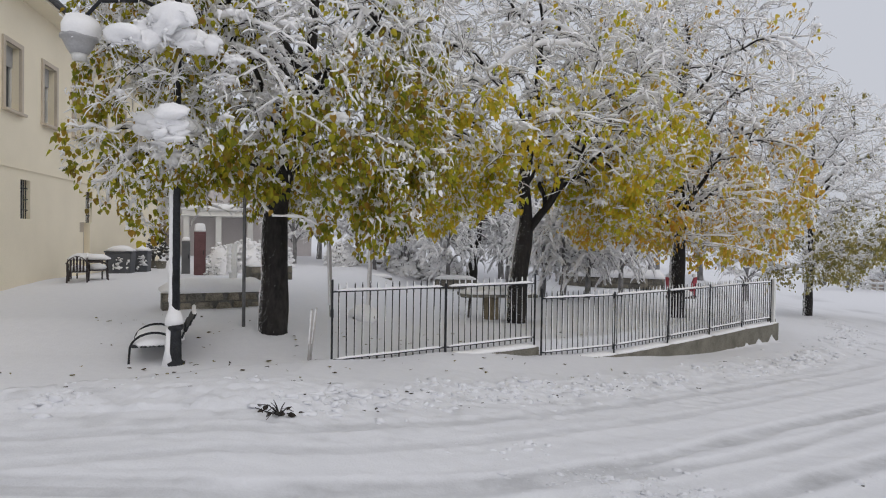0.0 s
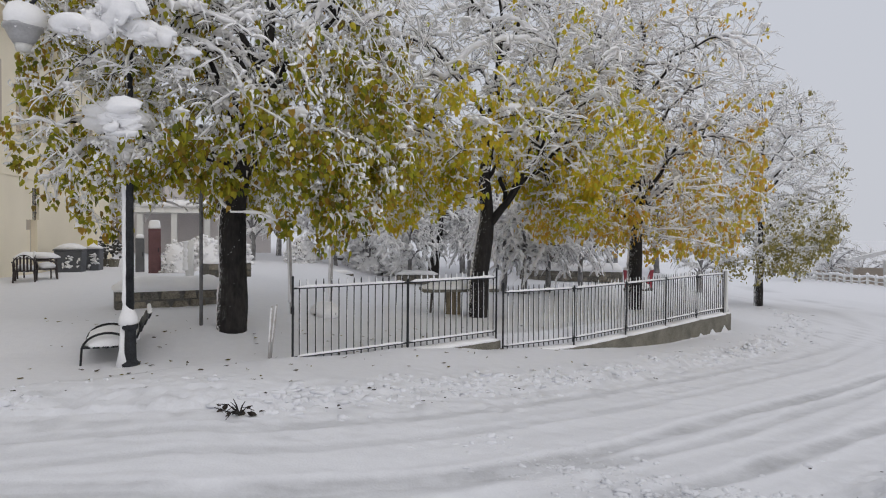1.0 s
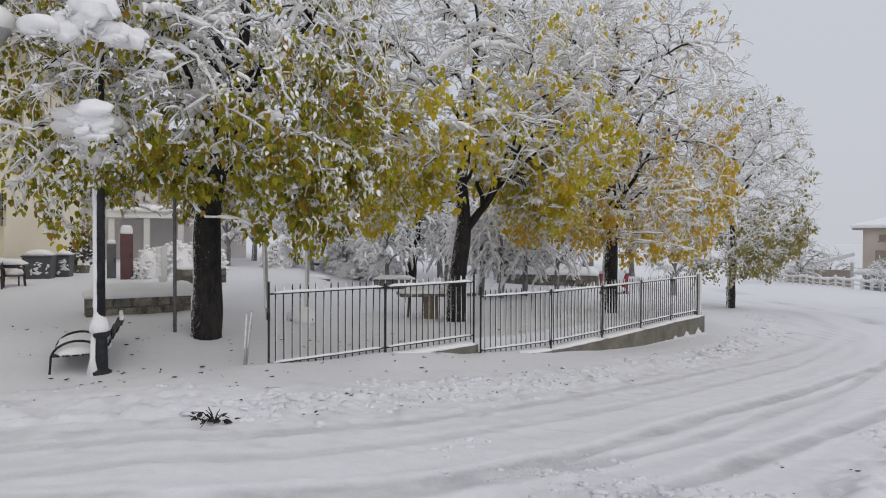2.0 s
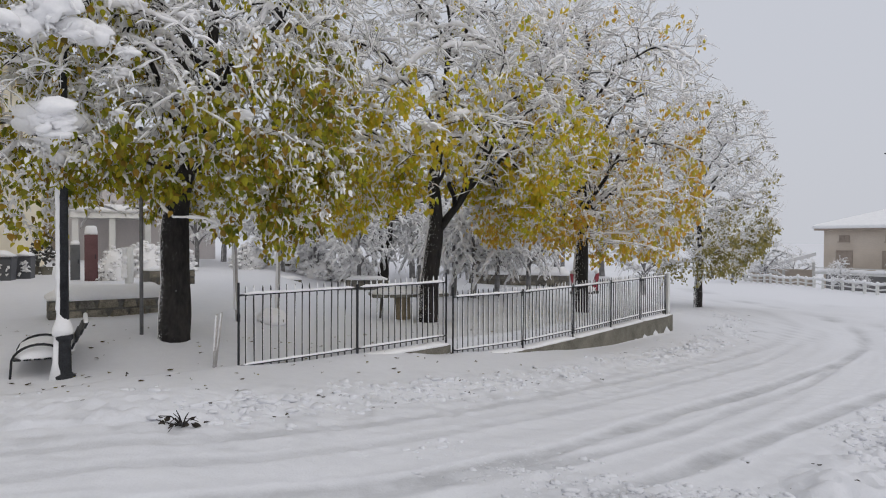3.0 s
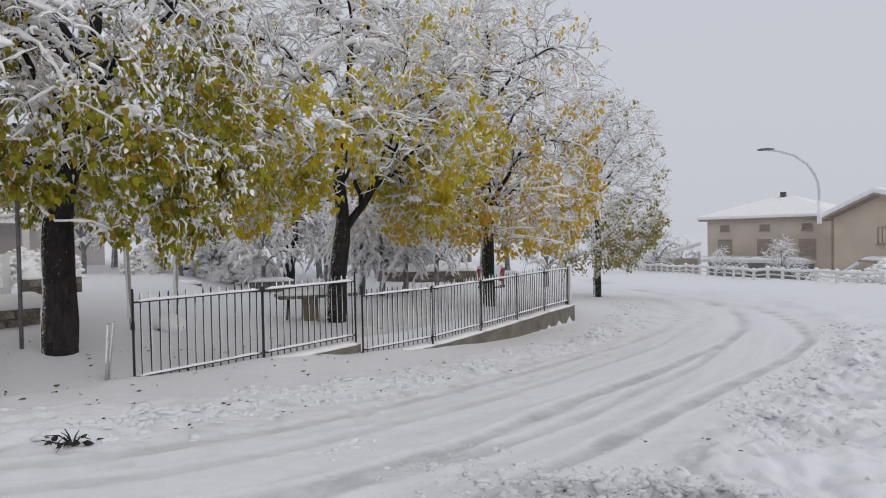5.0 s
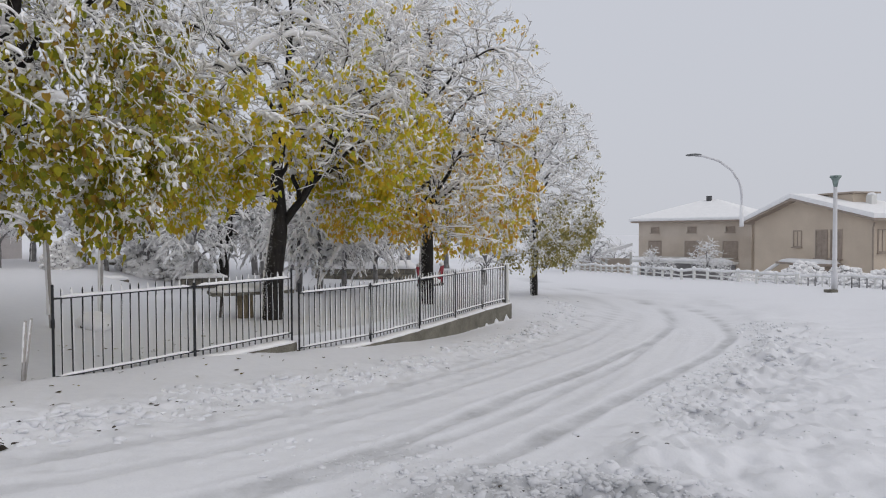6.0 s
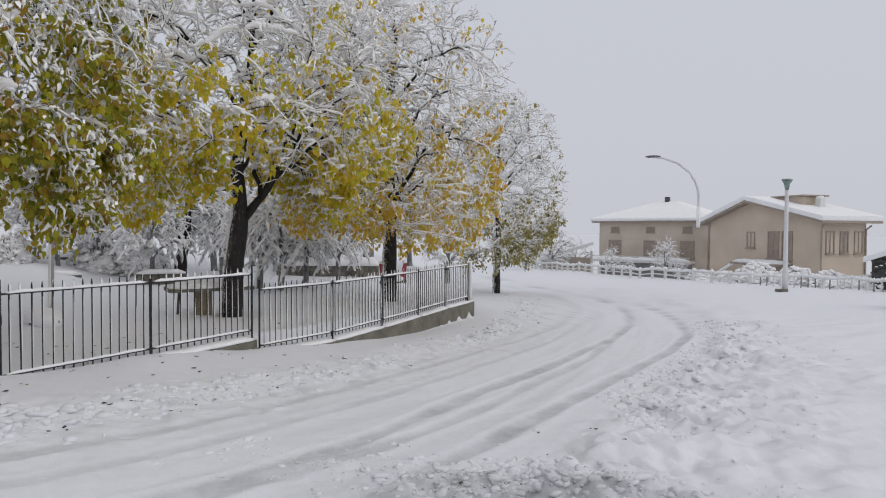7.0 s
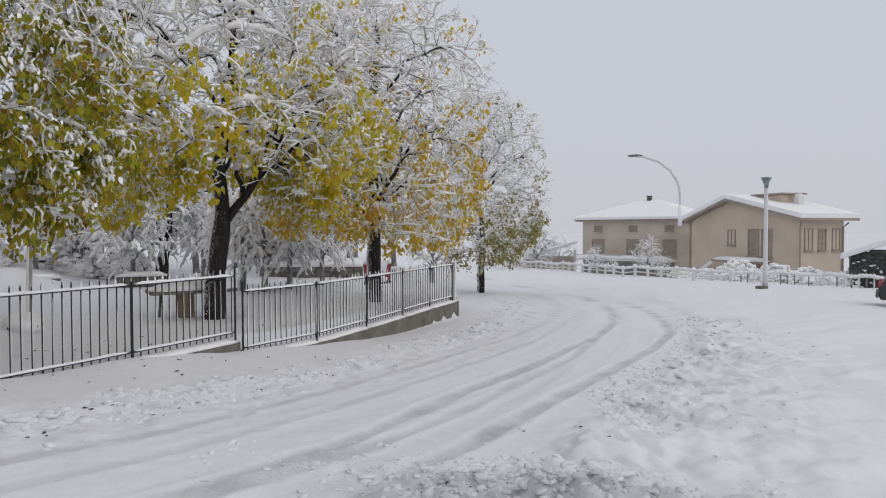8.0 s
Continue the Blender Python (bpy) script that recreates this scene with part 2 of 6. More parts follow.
def part(name, geo, mat, parent=None, label="", smooth=False, bevel=0.0, kind=""):
    """Links a Geo (or a ready mesh) as one mesh object under parent."""
    me = geo.mesh(name, mat, smooth) if isinstance(geo, Geo) else geo
    ob = new(name, me)
    if parent is not None:
        ob.parent = parent
    if bevel:
        md = ob.modifiers.new("bevel", "BEVEL")
        md.width, md.segments, md.limit_method = bevel, 2, "ANGLE"
    return tagged(ob, label, kind=kind)


def vnoise(x, y, seed=0):
    """Smooth value noise in 0..1."""
    xi, yi = np.floor(x).astype(np.int64), np.floor(y).astype(np.int64)
    fx, fy = x - xi, y - yi
    fx, fy = fx * fx * (3 - 2 * fx), fy * fy * (3 - 2 * fy)

    def h(a, b):
        k = (a * 374761393 + b * 668265263 + seed * 974711) & 0x7FFFFFFF
        k = ((k ^ (k >> 13)) * 1274126177) & 0x7FFFFFFF
        return ((k ^ (k >> 16)) & 0xFFFF) / 65535.0
    return (h(xi, yi) * (1 - fx) + h(xi + 1, yi) * fx) * (1 - fy) + (h(xi, yi + 1) * (1 - fx) + h(xi + 1, yi + 1) * fx) * fy


def smooth01(t):
    t = np.clip(t, 0, 1)
    return t * t * (3 - 2 * t)


def line_distance(x, y, pts):
    """Distance to a polyline, and the side (positive on its left)."""
    best = np.full(x.shape, 1e9)
    side = np.zeros(x.shape)
    for (ax, ay), (bx, by) in zip(pts[:-1], pts[1:]):
        dx, dy = bx - ax, by - ay
        k = np.clip(((x - ax) * dx + (y - ay) * dy) / (dx * dx + dy * dy), 0, 1)
        d = np.hypot(x - ax - k * dx, y - ay - k * dy)
        s = dx * (y - ay) - dy * (x - ax)
        near = d < best
        best = np.where(near, d, best)
        side = np.where(near, np.sign(s), side)
    return best, side


# ---- plan ----
FENCE_1 = [(-1.46, 8.47), (0.08, 9.60), (1.62, 10.75)]
FENCE_2 = [(1.72, 10.62), (3.2, 11.5), (4.62, 12.7), (6.0, 13.95), (7.3, 15.15), (8.55, 16.2)]
PARK_EDGE = [(-1.46, 8.47), (1.67, 10.72), (3.2, 11.5), (4.62, 12.7), (6.0, 13.95), (7.3, 15.15), (8.62, 16.26), (9.6, 20.0), (11.6, 26.0), (14, 34), (20, 60)]
BANK_EDGE = [(-60, 5.2), (-9, 5.5), (-3.9, 5.75), (-1.5, 6.05), (-0.4, 6.75), (1.3, 7.8), (3.6, 9.3), (6.8, 11.8), (9.4, 14.1), (11.6, 16.9), (13.4, 20.5), (15.0, 25.5), (17, 34), (24, 60)]
RUTS = [
    ([(-60, 4.7), (-8, 4.85), (-3.5, 5.05), (-1.4, 5.5), (0.15, 6.45), (2.3, 7.95), (4.34, 9.5), (6.0, 10.7), (7.7, 11.85), (9.95, 13.6), (12.6, 16.3), (14.4, 19.5), (15.5, 23), (17.5, 30), (24, 50)], 0.10, 0.6),
    ([(-60, 4.3), (-3.1, 4.45), (-0.8, 5.2), (0.7, 6.15), (3.0, 7.75), (5.4, 9.5), (8.1, 11.4), (12.2, 15.0)], 0.09, 0.5),
    ([(-60, 3.9), (-1.7, 4.06), (0.58, 5.0), (1.69, 5.72), (3.13, 6.8), (4.34, 7.72), (5.83, 8.65), (8.1, 10.25), (10, 11.55), (12, 13.2), (13.3, 14.7), (14.7, 16.8), (15.8, 19.1), (17, 23.3), (19, 30), (26, 50)], 0.12, 1.0),
    ([(-60, 3.5), (-0.6, 4.25), (1.97, 5.62), (2.77, 6.11), (3.82, 6.81), (5.37, 7.97), (7.38, 9.32), (9.5, 11.1)], 0.10, 0.75),
    ([(-0.5, 3.3), (0.9, 4.1), (2.34, 5.03), (3.08, 5.5), (4.2, 6.23), (5.68, 7.18), (7.71, 8.42), (9.87, 9.7), (12.0, 11.2), (13.9, 13.3), (15.4, 15.9), (16.6, 19), (18.4, 24)], 0.12, 1.05),
    ([(2.0, 3.9), (4.5, 5.6), (7.0, 7.0), (10.4, 9.2), (13.3, 11.4), (16.8, 15.3), (19.5, 21), (22, 30)], 0.14, 0.35),
]


def base_slope(x, y):
    """The lie of the land: it falls to the right, and gently away with distance."""
    r = np.hypot(x, y)
    z = np.where(x > -1.7, -1.0 * (1 - np.exp(-np.maximum(x + 1.7, 0) / 7.0)), 0.0)
    return z - 0.03 * np.maximum(r - 25, 0) * smooth01((x - 4) / 14) * np.where(r > 110, 0, 1) - np.where(r > 110, 2.55 * smooth01((x - 4) / 14), 0)


def park_level(x, y):
    left = smooth01((-0.6 - x) / 2.6)
    z = 0.30 * smooth01((y - 8.5) / 1.5) + 0.18 * smooth01((y - 10) / 6)
    return left * z + (1 - left) * (-0.06 - 0.012 * np.clip(x, 0, 12)) + 0.02 * np.clip(y - 22, 0, 10)


def ground_height(x, y, fine=True):
    x, y = np.asarray(x, float), np.asarray(y, float)
    out = base_slope(x, y)
    d_bank, s_bank = line_distance(x, y, BANK_EDGE)
    verge = s_bank > 0
    # the verge rises as a soft bank of ploughed snow
    rise = np.where(verge, smooth01(d_bank / 0.8) * 0.05, 0)
    z = out + rise
    d_park, s_park = line_distance(x, y, PARK_EDGE)
    drift = np.exp(-(d_park / 0.75) ** 2) * smooth01((x + 1.4) / 1.7) * smooth01((4.0 - x) / 2.6)
    z = z + drift * 0.085 - 0.05 * np.exp(-((x - 1.45) / 0.42) ** 2 - (d_park / 0.45) ** 2)
    z = z - 0.13 * np.exp(-(d_park / 0.8) ** 2) * smooth01((x - 3.0) / 3.0) * smooth01((10.5 - x) / 1.5)
    inside = (s_park > 0) & (d_park > 0.0)
    left = smooth01((-1.3 - x) / 0.9)
    w_fence = np.where(inside, smooth01((d_park - 0.06) / 0.12), 0)
    w_left = smooth01((y - 7.4) / 1.4)
    w = np.where(x > -1.46, w_fence, np.maximum(w_left * left, np.where(inside, w_fence, 0)))
    z = z * (1 - w) + park_level(x, y) * w
    slush = np.zeros_like(z)
    if fine:
        soft = (vnoise(x * 0.5, y * 0.5, 3) - 0.5) * 0.06 + (vnoise(x * 1.6, y * 1.6, 5) - 0.5) * 0.035
        road = (1 - verge) * (1 - w)
        z = z + soft * np.where(verge | (w > 0.5), 1.0, 0.25)
        near = np.exp(-((d_bank - 0.25) / 0.75) ** 2) * (1 - w)
        lumps = np.abs(2 * vnoise(x * 3.6, y * 3.6, 11) - 1) * 0.035 + (1 - np.abs(2 * vnoise(x * 8.0, y * 8.0, 12) - 1)) * 0.05 + (1 - np.abs(2 * vnoise(x * 14, y * 14, 13) - 1)) * 0.035 - 0.05
        z = z + near * lumps * np.where(verge, 1.0, 0.35) * (0.4 + 1.0 * vnoise(x * 0.7, y * 0.7, 14))
        # the churned heap on the near side of the bend
        heap_d, heap_s = line_distance(x, y, RUTS[4][0])
        heap = np.where(heap_s < 0, smooth01((heap_d - 0.35) / 0.7), 0)
        churn = heap * np.exp(-np.maximum(heap_d - 1.3, 0) / 1.5)
        z = z + churn * ((vnoise(x * 2.4, y * 2.4, 21) - 0.4) * 0.10 + (vnoise(x * 5.2, y * 5.2, 22) - 0.5) * 0.13
                         + (vnoise(x * 11, y * 11, 23) - 0.5) * 0.085 + (vnoise(x * 19, y * 19, 24) - 0.5) * 0.03)
        z = z + heap * 0.05 + heap * (vnoise(x * 0.9, y * 1.3, 25) - 0.5) * 0.14 + heap * (vnoise(x * 2.0 + y, y * 3.4, 32) - 0.5) * 0.09
        slush = slush + churn * np.maximum(vnoise(x * 3.1, y * 3.1, 26) - 0.45, 0) * 0.8
        # ploughed grey heap across the near side, and the wet strip in front of it
        along, across = (x - 2.85) * 0.83 - (y - 4.1) * 0.56, (x - 2.85) * 0.56 + (y - 4.1) * 0.83
        across = across + (vnoise(x * 1.3, y * 1.3, 29) - 0.5) * 0.45
        near_side = np.exp(-(along / 1.5) ** 2 - (across / 0.52) ** 2)
        wet = np.exp(-((along + 0.45) / 1.1) ** 4 - ((across + 0.52) / 0.2) ** 2)
        slush = slush + near_side * (0.55 + 1.0 * vnoise(x * 7, y * 7, 27) ** 2) + wet * 0.85
        z = z + near_side * (vnoise(x * 3.5, y * 3.5, 28) * 0.05 + (vnoise(x * 8, y * 8, 30) - 0.4) * 0.10 + (vnoise(x * 16, y * 16, 35) - 0.5) * 0.08)
        for line, width, depth in RUTS:
            d, _ = line_distance(x, y, line)
            wob = width * (0.75 + 0.5 * vnoise(x * 1.1, y * 1.1, 31))
            g = np.exp(-(d / wob) ** 4)
            z = z - g * 0.02 * depth + np.exp(-((d - wob * 1.4) / (wob * 0.35)) ** 2) * 0.009 * depth
            slush = np.maximum(slush, g * 0.66 * depth * (0.55 + 0.7 * vnoise(x * 1.7, y * 3.1, 33)))
        # loose wind-blown relief on the carriageway
        z = z + road * ((vnoise(x * 3, y * 9, 41) - 0.5) * 0.014 + (vnoise(x * 12, y * 12, 42) - 0.5) * 0.008)
        band = np.maximum(vnoise(d_bank * 5.5, (x + y) * 0.22, 45) - 0.45, 0) + 0.6 * np.maximum(vnoise(d_bank * 13, (x + y) * 0.5, 46) - 0.5, 0)
        slush = np.maximum(slush, road * (1 - heap) * np.clip(band, 0, 1) * 0.4 * np.exp(-np.maximum(np.hypot(x, y) - 25, 0) / 15) * smooth01((6 - d_bank) / 3))
        # random grey along the bank, colouring in its dirt and crevice shade
        slush = np.maximum(slush, near * np.maximum(vnoise(x * 5, y * 5, 47) - 0.6, 0) * 1.2)
    # beyond the bend the land falls away to the houses
    fall_d, fall_s = line_distance(x, y, [(42, 90), (37.5, 52), (34.6, 40), (33.6, 32), (34.0, 26), (36.2, 21), (37, 14), (37, -10)])
    z = z - np.where(fall_s > 0, smooth01(fall_d / 9) * 2.2, 0)
    return z, np.clip(slush, 0, 1)


def gz(x, y):
    return float(ground_height(np.array([x]), np.array([y]))[0][0])


def spaced(lo, hi, step, reach, growth=1.13):
    """Even steps from lo to hi, then growing ones out to reach on both sides."""
    mid = list(np.arange(lo, hi + 1e-6, step))
    up, s = [], step
    while (up[-1] if up else hi) < reach:
        s *= growth
        up.append((up[-1] if up else hi) + s)
    down, s = [], step
    while (down[-1] if down else lo) > -reach:
        s *= growth
        down.append((down[-1] if down else lo) - s)
    return np.array(down[::-1] + mid + up)


def build_ground():
    xs, ys = spaced(-6.5, 11.5, 0.048, 1500, 1.12), spaced(2.7, 12.0, 0.042, 1500, 1.12)
    gx, gy = np.meshgrid(xs, ys)
    z, slush = ground_height(gx.ravel(), gy.ravel())
    nx, ny = len(xs), len(ys)
    me = bpy.data.meshes.new("ground")
    co = np.stack([gx.ravel(), gy.ravel(), z], 1)
    idx = np.arange(nx * ny).reshape(ny, nx)
    quads = np.stack([idx[:-1, :-1], idx[:-1, 1:], idx[1:, 1:], idx[1:, :-1]], -1).reshape(-1, 4)
    me.vertices.add(len(co))
    me.vertices.foreach_set("co", co.ravel())
    me.loops.add(quads.size)
    me.loops.foreach_set("vertex_index", quads.ravel())
    me.polygons.add(len(quads))
    me.polygons.foreach_set("loop_start", np.arange(0, quads.size, 4))
    me.polygons.foreach_set("use_smooth", np.ones(len(quads), bool))
    me.update(calc_edges=True)
    at = me.attributes.new("slush", "FLOAT", "POINT")
    at.data.foreach_set("value", slush)
    me.materials.append(GROUND)
    return tagged(new("ground", me), "deep fresh snow with grey wheel ruts along the bend", "ground", kind="structure")


build_ground()


# ---- fences and the low wall ----
def along(pts, step, start=0.0):
    """Points and headings every step metres along a polyline."""
    out, left = [], start
    for (ax, ay), (bx, by) in zip(pts[:-1], pts[1:]):
        n = math.hypot(bx - ax, by - ay)
        while left <= n:
            k = left / n
            out.append((ax + (bx - ax) * k, ay + (by - ay) * k, math.degrees(math.atan2(by - ay, bx - ax))))
            left += step
        left -= n
    return out


def snow_ridge(pts, width, height, rng, step=0.05, lumpy=0.35):
    """A soft ridge of snow lying along 3D points, lumpy on top, flat below."""
    pts = [Vector(p) for p in pts]
    geo, rows = Geo(), []
    for a, b in zip(pts[:-1], pts[1:]):
        n = max(2, int((b - a).length / step))
        rows += [a.lerp(b, i / n) for i in range(n)]
    rows.append(pts[-1])
    vs, k = [], 7
    phase = rng.random() * 50
    for i, p in enumerate(rows):
        t = (rows[min(i + 1, len(rows) - 1)] - rows[max(i - 1, 0)]).normalized()
        side = Vector((t.y, -t.x, 0)).normalized()
        end = min(1.0, 0.35 + min(i, len(rows) - 1 - i) * 0.3)
        h = height * end * (1 + lumpy * (float(noise.noise((i * 0.21, phase, 0))) + 0.6 * float(noise.noise((i * 0.6, phase, 9)))))
        w = width * (1 + 0.4 * lumpy * float(noise.noise((i * 0.3, phase, 4)))) * (0.6 + 0.4 * end)
        for j in range(k):
            a = math.pi * j / (k - 1)
            vs.append(p + side * (math.cos(a) * w / 2) + Vector((0, 0, math.sin(a) ** 0.7 * h - 0.004)))
    fs = []
    for i in range(len(rows) - 1):
        for j in range(k):
            m = (j + 1) % k
            fs.append((i * k + j, (i + 1) * k + j, (i + 1) * k + m, i * k + m))
    fs.append(tuple(range(k)))
    fs.append(tuple((len(rows) - 1) * k + j for j in range(k - 1, -1, -1)))
    geo.add([v[:] for v in vs], fs)
    return geo


def build_fence(line, top, bottom, label, seed, tall=(), caked=1.0):
    rng = random.Random(seed)
    f = thing("fence", (line[0][0], line[0][1], bottom), label=label, category="fence", group="park fence")
    inv = Matrix.Translation((-line[0][0], -line[0][1], -bottom))
    bar = Geo().tube([(0, 0, -0.075), (0, 0, top - bottom + 0.075), (0, 0, top - bottom + 0.115)], [0.0095, 0.0095, 0.004], 6).mesh("bar", IRON)
    cap = Geo()
    cap.tube([(-0.006, 0, top - bottom + 0.03), (-0.009, 0.003, top - bottom + 0.08), (-0.003, 0, top - bottom + 0.125)], [0.012, 0.014, 0.005], 6)
    cap = cap.mesh("snow_tip", SNOW, True)
    for x, y, a in along(line, 0.122, 0.10):
        b = part("bar", bar, IRON, f)
        b.matrix_basis = inv @ pose(x, y, bottom, rng.uniform(-0.4, 0.4), rng.uniform(-0.4, 0.4), a)
        if rng.random() < 0.85:
            c = part("snow_tip", cap, SNOW, f)
            c.matrix_basis = inv @ pose(x, y, bottom - rng.uniform(0, 0.015), 0, 0, rng.uniform(0, 360))
    # snow driven against the bars on the windward face
    stick = Geo().tube([(0.009, 0, 0.02), (0.012, 0, 0.4), (0.009, 0, 0.86)], [0.0045 * caked, 0.0065 * caked, 0.004 * caked], 5).mesh("snow_streak", SNOW, True)
    for x, y, a in along(line, 0.122, 0.10):
        s = part("snow_streak", stick, SNOW, f)
        s.matrix_basis = inv @ pose(x, y, bottom, 0, 0, a - 60 + rng.uniform(-15, 15))
    for name, z in (("top_rail", top), ("bottom_rail", bottom)):
        g = Geo()
        for (ax, ay), (bx, by) in zip(line[:-1], line[1:]):
            n = math.hypot(bx - ax, by - ay)
            g.box((ax + bx) / 2 - line[0][0], (ay + by) / 2 - line[0][1], z - bottom - 0.012, n, 0.035, 0.022, math.degrees(math.atan2(by - ay, bx - ax)))
        part(name, g, IRON, f)
        for (ax, ay), (bx, by) in zip(line[:-1], line[1:]):
            k = 0.03
            p = [(ax + (bx - ax) * u - line[0][0], ay + (by - ay) * u - line[0][1], z - bottom + 0.008) for u in (k, 1 - k)]
            part("rail_snow", snow_ridge(p, 0.046, 0.036 if z == top else 0.03, rng), SNOW, f, "white snow lying along the rail", True)
    for i, (x, y) in enumerate(line):
        h = 1.09 if (i in tall) else 0.98
        g = Geo().box(x - line[0][0], y - line[0][1], -0.16, 0.025, 0.025, h + 0.16, 36)
        part("post", g, IRON, f, bevel=0.004)
    return f


build_fence(FENCE_1, 0.925, 0.0, "black iron railing with snow on both rails, on a low wall", 3, tall=(0, 2), caked=0.75)
fence_b = build_fence(FENCE_2, 0.675, -0.245, "snow-caked iron railing stepping down along the curving kerb wall", 5, tall=(0,), caked=1.55)
# the snow-plastered end post
end_post = Geo().box(FENCE_2[-1][0] - FENCE_2[0][0] + 0.10, FENCE_2[-1][1] - FENCE_2[0][1] + 0.08, -0.22, 0.09, 0.09, 1.22, 36)
part("end_post", end_post, WHITE_PAINT, fence_b, "white end post plastered with snow", bevel=0.01)


def build_wall(name, line, top, foot, thick, mat, label):
    """A low wall along a polyline, its piers mitred by overlap."""
    g = Geo()
    for (ax, ay), (bx, by) in zip(line[:-1], line[1:]):
        n = math.hypot(bx - ax, by - ay) + 0.02
        g.box((ax + bx) / 2, (ay + by) / 2, foot, n, thick, top - foot, math.degrees(math.atan2(by - ay, bx - ax)))
    ob = part(name, g, mat, None, label, bevel=0.012)
    return tagged(ob, label, "wall", kind="structure")


wall_rng = random.Random(8)
build_wall("kerb_wall_1", FENCE_1, -0.15, -1.1, 0.22, CONCRETE, "damp grey concrete kerb wall under the railing")
build_wall("kerb_wall_2", FENCE_2 + [(8.75, 16.42)], -0.40, -1.5, 0.24, CONCRETE, "stained concrete retaining wall under the railing")
build_wall("kerb_wall_3", [(8.70, 16.45), (9.55, 20.0), (11.4, 25.5)], -0.30, -1.5, 0.22, CONCRETE, "concrete wall returning along the park edge")
for i, (line, z) in enumerate(((FENCE_1, -0.15), (FENCE_2 + [(8.75, 16.42)], -0.40), ([(8.70, 16.45), (9.55, 20.0), (11.4, 25.5)], -0.30))):
    for a, b in zip(line[:-1], line[1:]):
        ob = part("wall_snow", snow_ridge([(*a, z), (*b, z)], 0.25, 0.06, wall_rng, 0.08), SNOW, None, smooth=True)
        tagged(ob, "soft snow lying along the top of the kerb wall", "snow", "wall snow")


# ---- trees ----
def bezier(a, c, b, n):
    t = np.linspace(0, 1, n)[:, None]
    return (1 - t) ** 2 * a + 2 * t * (1 - t) * c + t * t * b


def nearest(points, nodes):
    out = np.empty(len(points), int)
    for i in range(0, len(points), 200):
        q = points[i:i + 200]
        d = ((q[:, None, :] - nodes[None]) ** 2).sum(-1)
        # a twig rises or runs level from its bough rather than hanging from above it
        d = d * (1 + 0.5 * (nodes[None, :, 2] > q[:, None, 2] + 0.15))
        out[i:i + 200] = d.argmin(1)
    return out


def leaf_arrays(pos, size, rng, hang=1.0):
    """Folded heart-shaped leaves, hanging from their stalks."""
    n = len(pos)
    d = np.stack([rng.normal(0, 0.55, n), rng.normal(0, 0.55, n), -hang + rng.normal(0, 0.45, n)], 1)
    d /= np.linalg.norm(d, axis=1)[:, None]
    s = rng.normal(0, 1, (n, 3))
    s -= (s * d).sum(1)[:, None] * d
    s /= np.linalg.norm(s, axis=1)[:, None]
    u = np.cross(s, d)
    u = np.where(u[:, 2:3] < 0, -u, u)
    shape = [(0, 0.02, 0), (-0.34, 0.20, 0.16), (-0.37, 0.55, 0.14), (0, 1.12, -0.10), (0.37, 0.55, 0.14), (0.34, 0.20, 0.16), (0, 0.45, -0.04)]
    vs = np.stack([pos + (s * a + d * b + u * c) * size[:, None] for a, b, c in shape], 1)
    faces = [(0, 1, 6), (1, 2, 6), (2, 3, 6), (3, 4, 6), (4, 5, 6), (5, 0, 6)]
    return vs, faces, u


def snow_fingers(geo, pos, length, radius, rng, down=0.8):
    """Tapered, bent tongues of wet snow hanging from pos."""
    n = len(pos)
    d = np.stack([rng.normal(0, 0.6, n), rng.normal(0, 0.6, n), -down + rng.normal(0, 0.5, n)], 1)
    d /= np.linalg.norm(d, axis=1)[:, None]
    a = rng.normal(0, 1, (n, 3))
    a -= (a * d).sum(1)[:, None] * d
    a /= np.linalg.norm(a, axis=1)[:, None]
    b = np.cross(d, a)
    rings = []
    for t, k in ((-0.25, 0.35), (0.1, 1.0), (0.55, 0.75), (1.0, 0.12)):
        c = pos + d * (length * t)[:, None] - np.array([0, 0, 0.25]) * (length * t * t)[:, None] + rng.normal(0, 0.12, (n, 3)) * length[:, None]
        r = radius * k * (0.6 + 0.8 * rng.random(n))
        for j in range(4):
            w = j * math.pi / 2
            rings.append(c + (a * math.cos(w) + b * math.sin(w)) * (r * (0.7 + 0.6 * rng.random(n)))[:, None])
    vs = np.stack(rings, 1)
    fs = [(i * 4 + j, i * 4 + (j + 1) % 4, i * 4 + 4 + (j + 1) % 4, i * 4 + 4 + j) for i in range(3) for j in range(4)]
    geo.v.append(vs.reshape(-1, 3))
    geo.f.extend([tuple(q + o + geo.n for q in f) for o in (np.arange(n) * 16).tolist() for f in fs])
    geo.n += n * 16


def snow_clump(geo, c, r, rng, fingers=9):
    """A ragged pad of wet snow with tongues over its rim."""
    c = np.asarray(c, float)
    for k in range(3):
        o = rng.normal(0, 1, 3) * np.array([0.5, 0.5, 0.14]) * r
        geo.blob(c + o, np.array([0.75, 0.6, 0.34]) * r * (0.5 + 0.5 * rng.random()), rng, 0.62, 2 if k == 0 and r > 0.09 else 1)
    p = c + rng.normal(0, 1, (fingers, 3)) * np.array([0.6, 0.6, 0.15]) * r
    snow_fingers(geo, p, r * (0.5 + 0.8 * rng.random(fingers)), r * (0.12 + 0.16 * rng.random(fingers)), rng, 0.45)


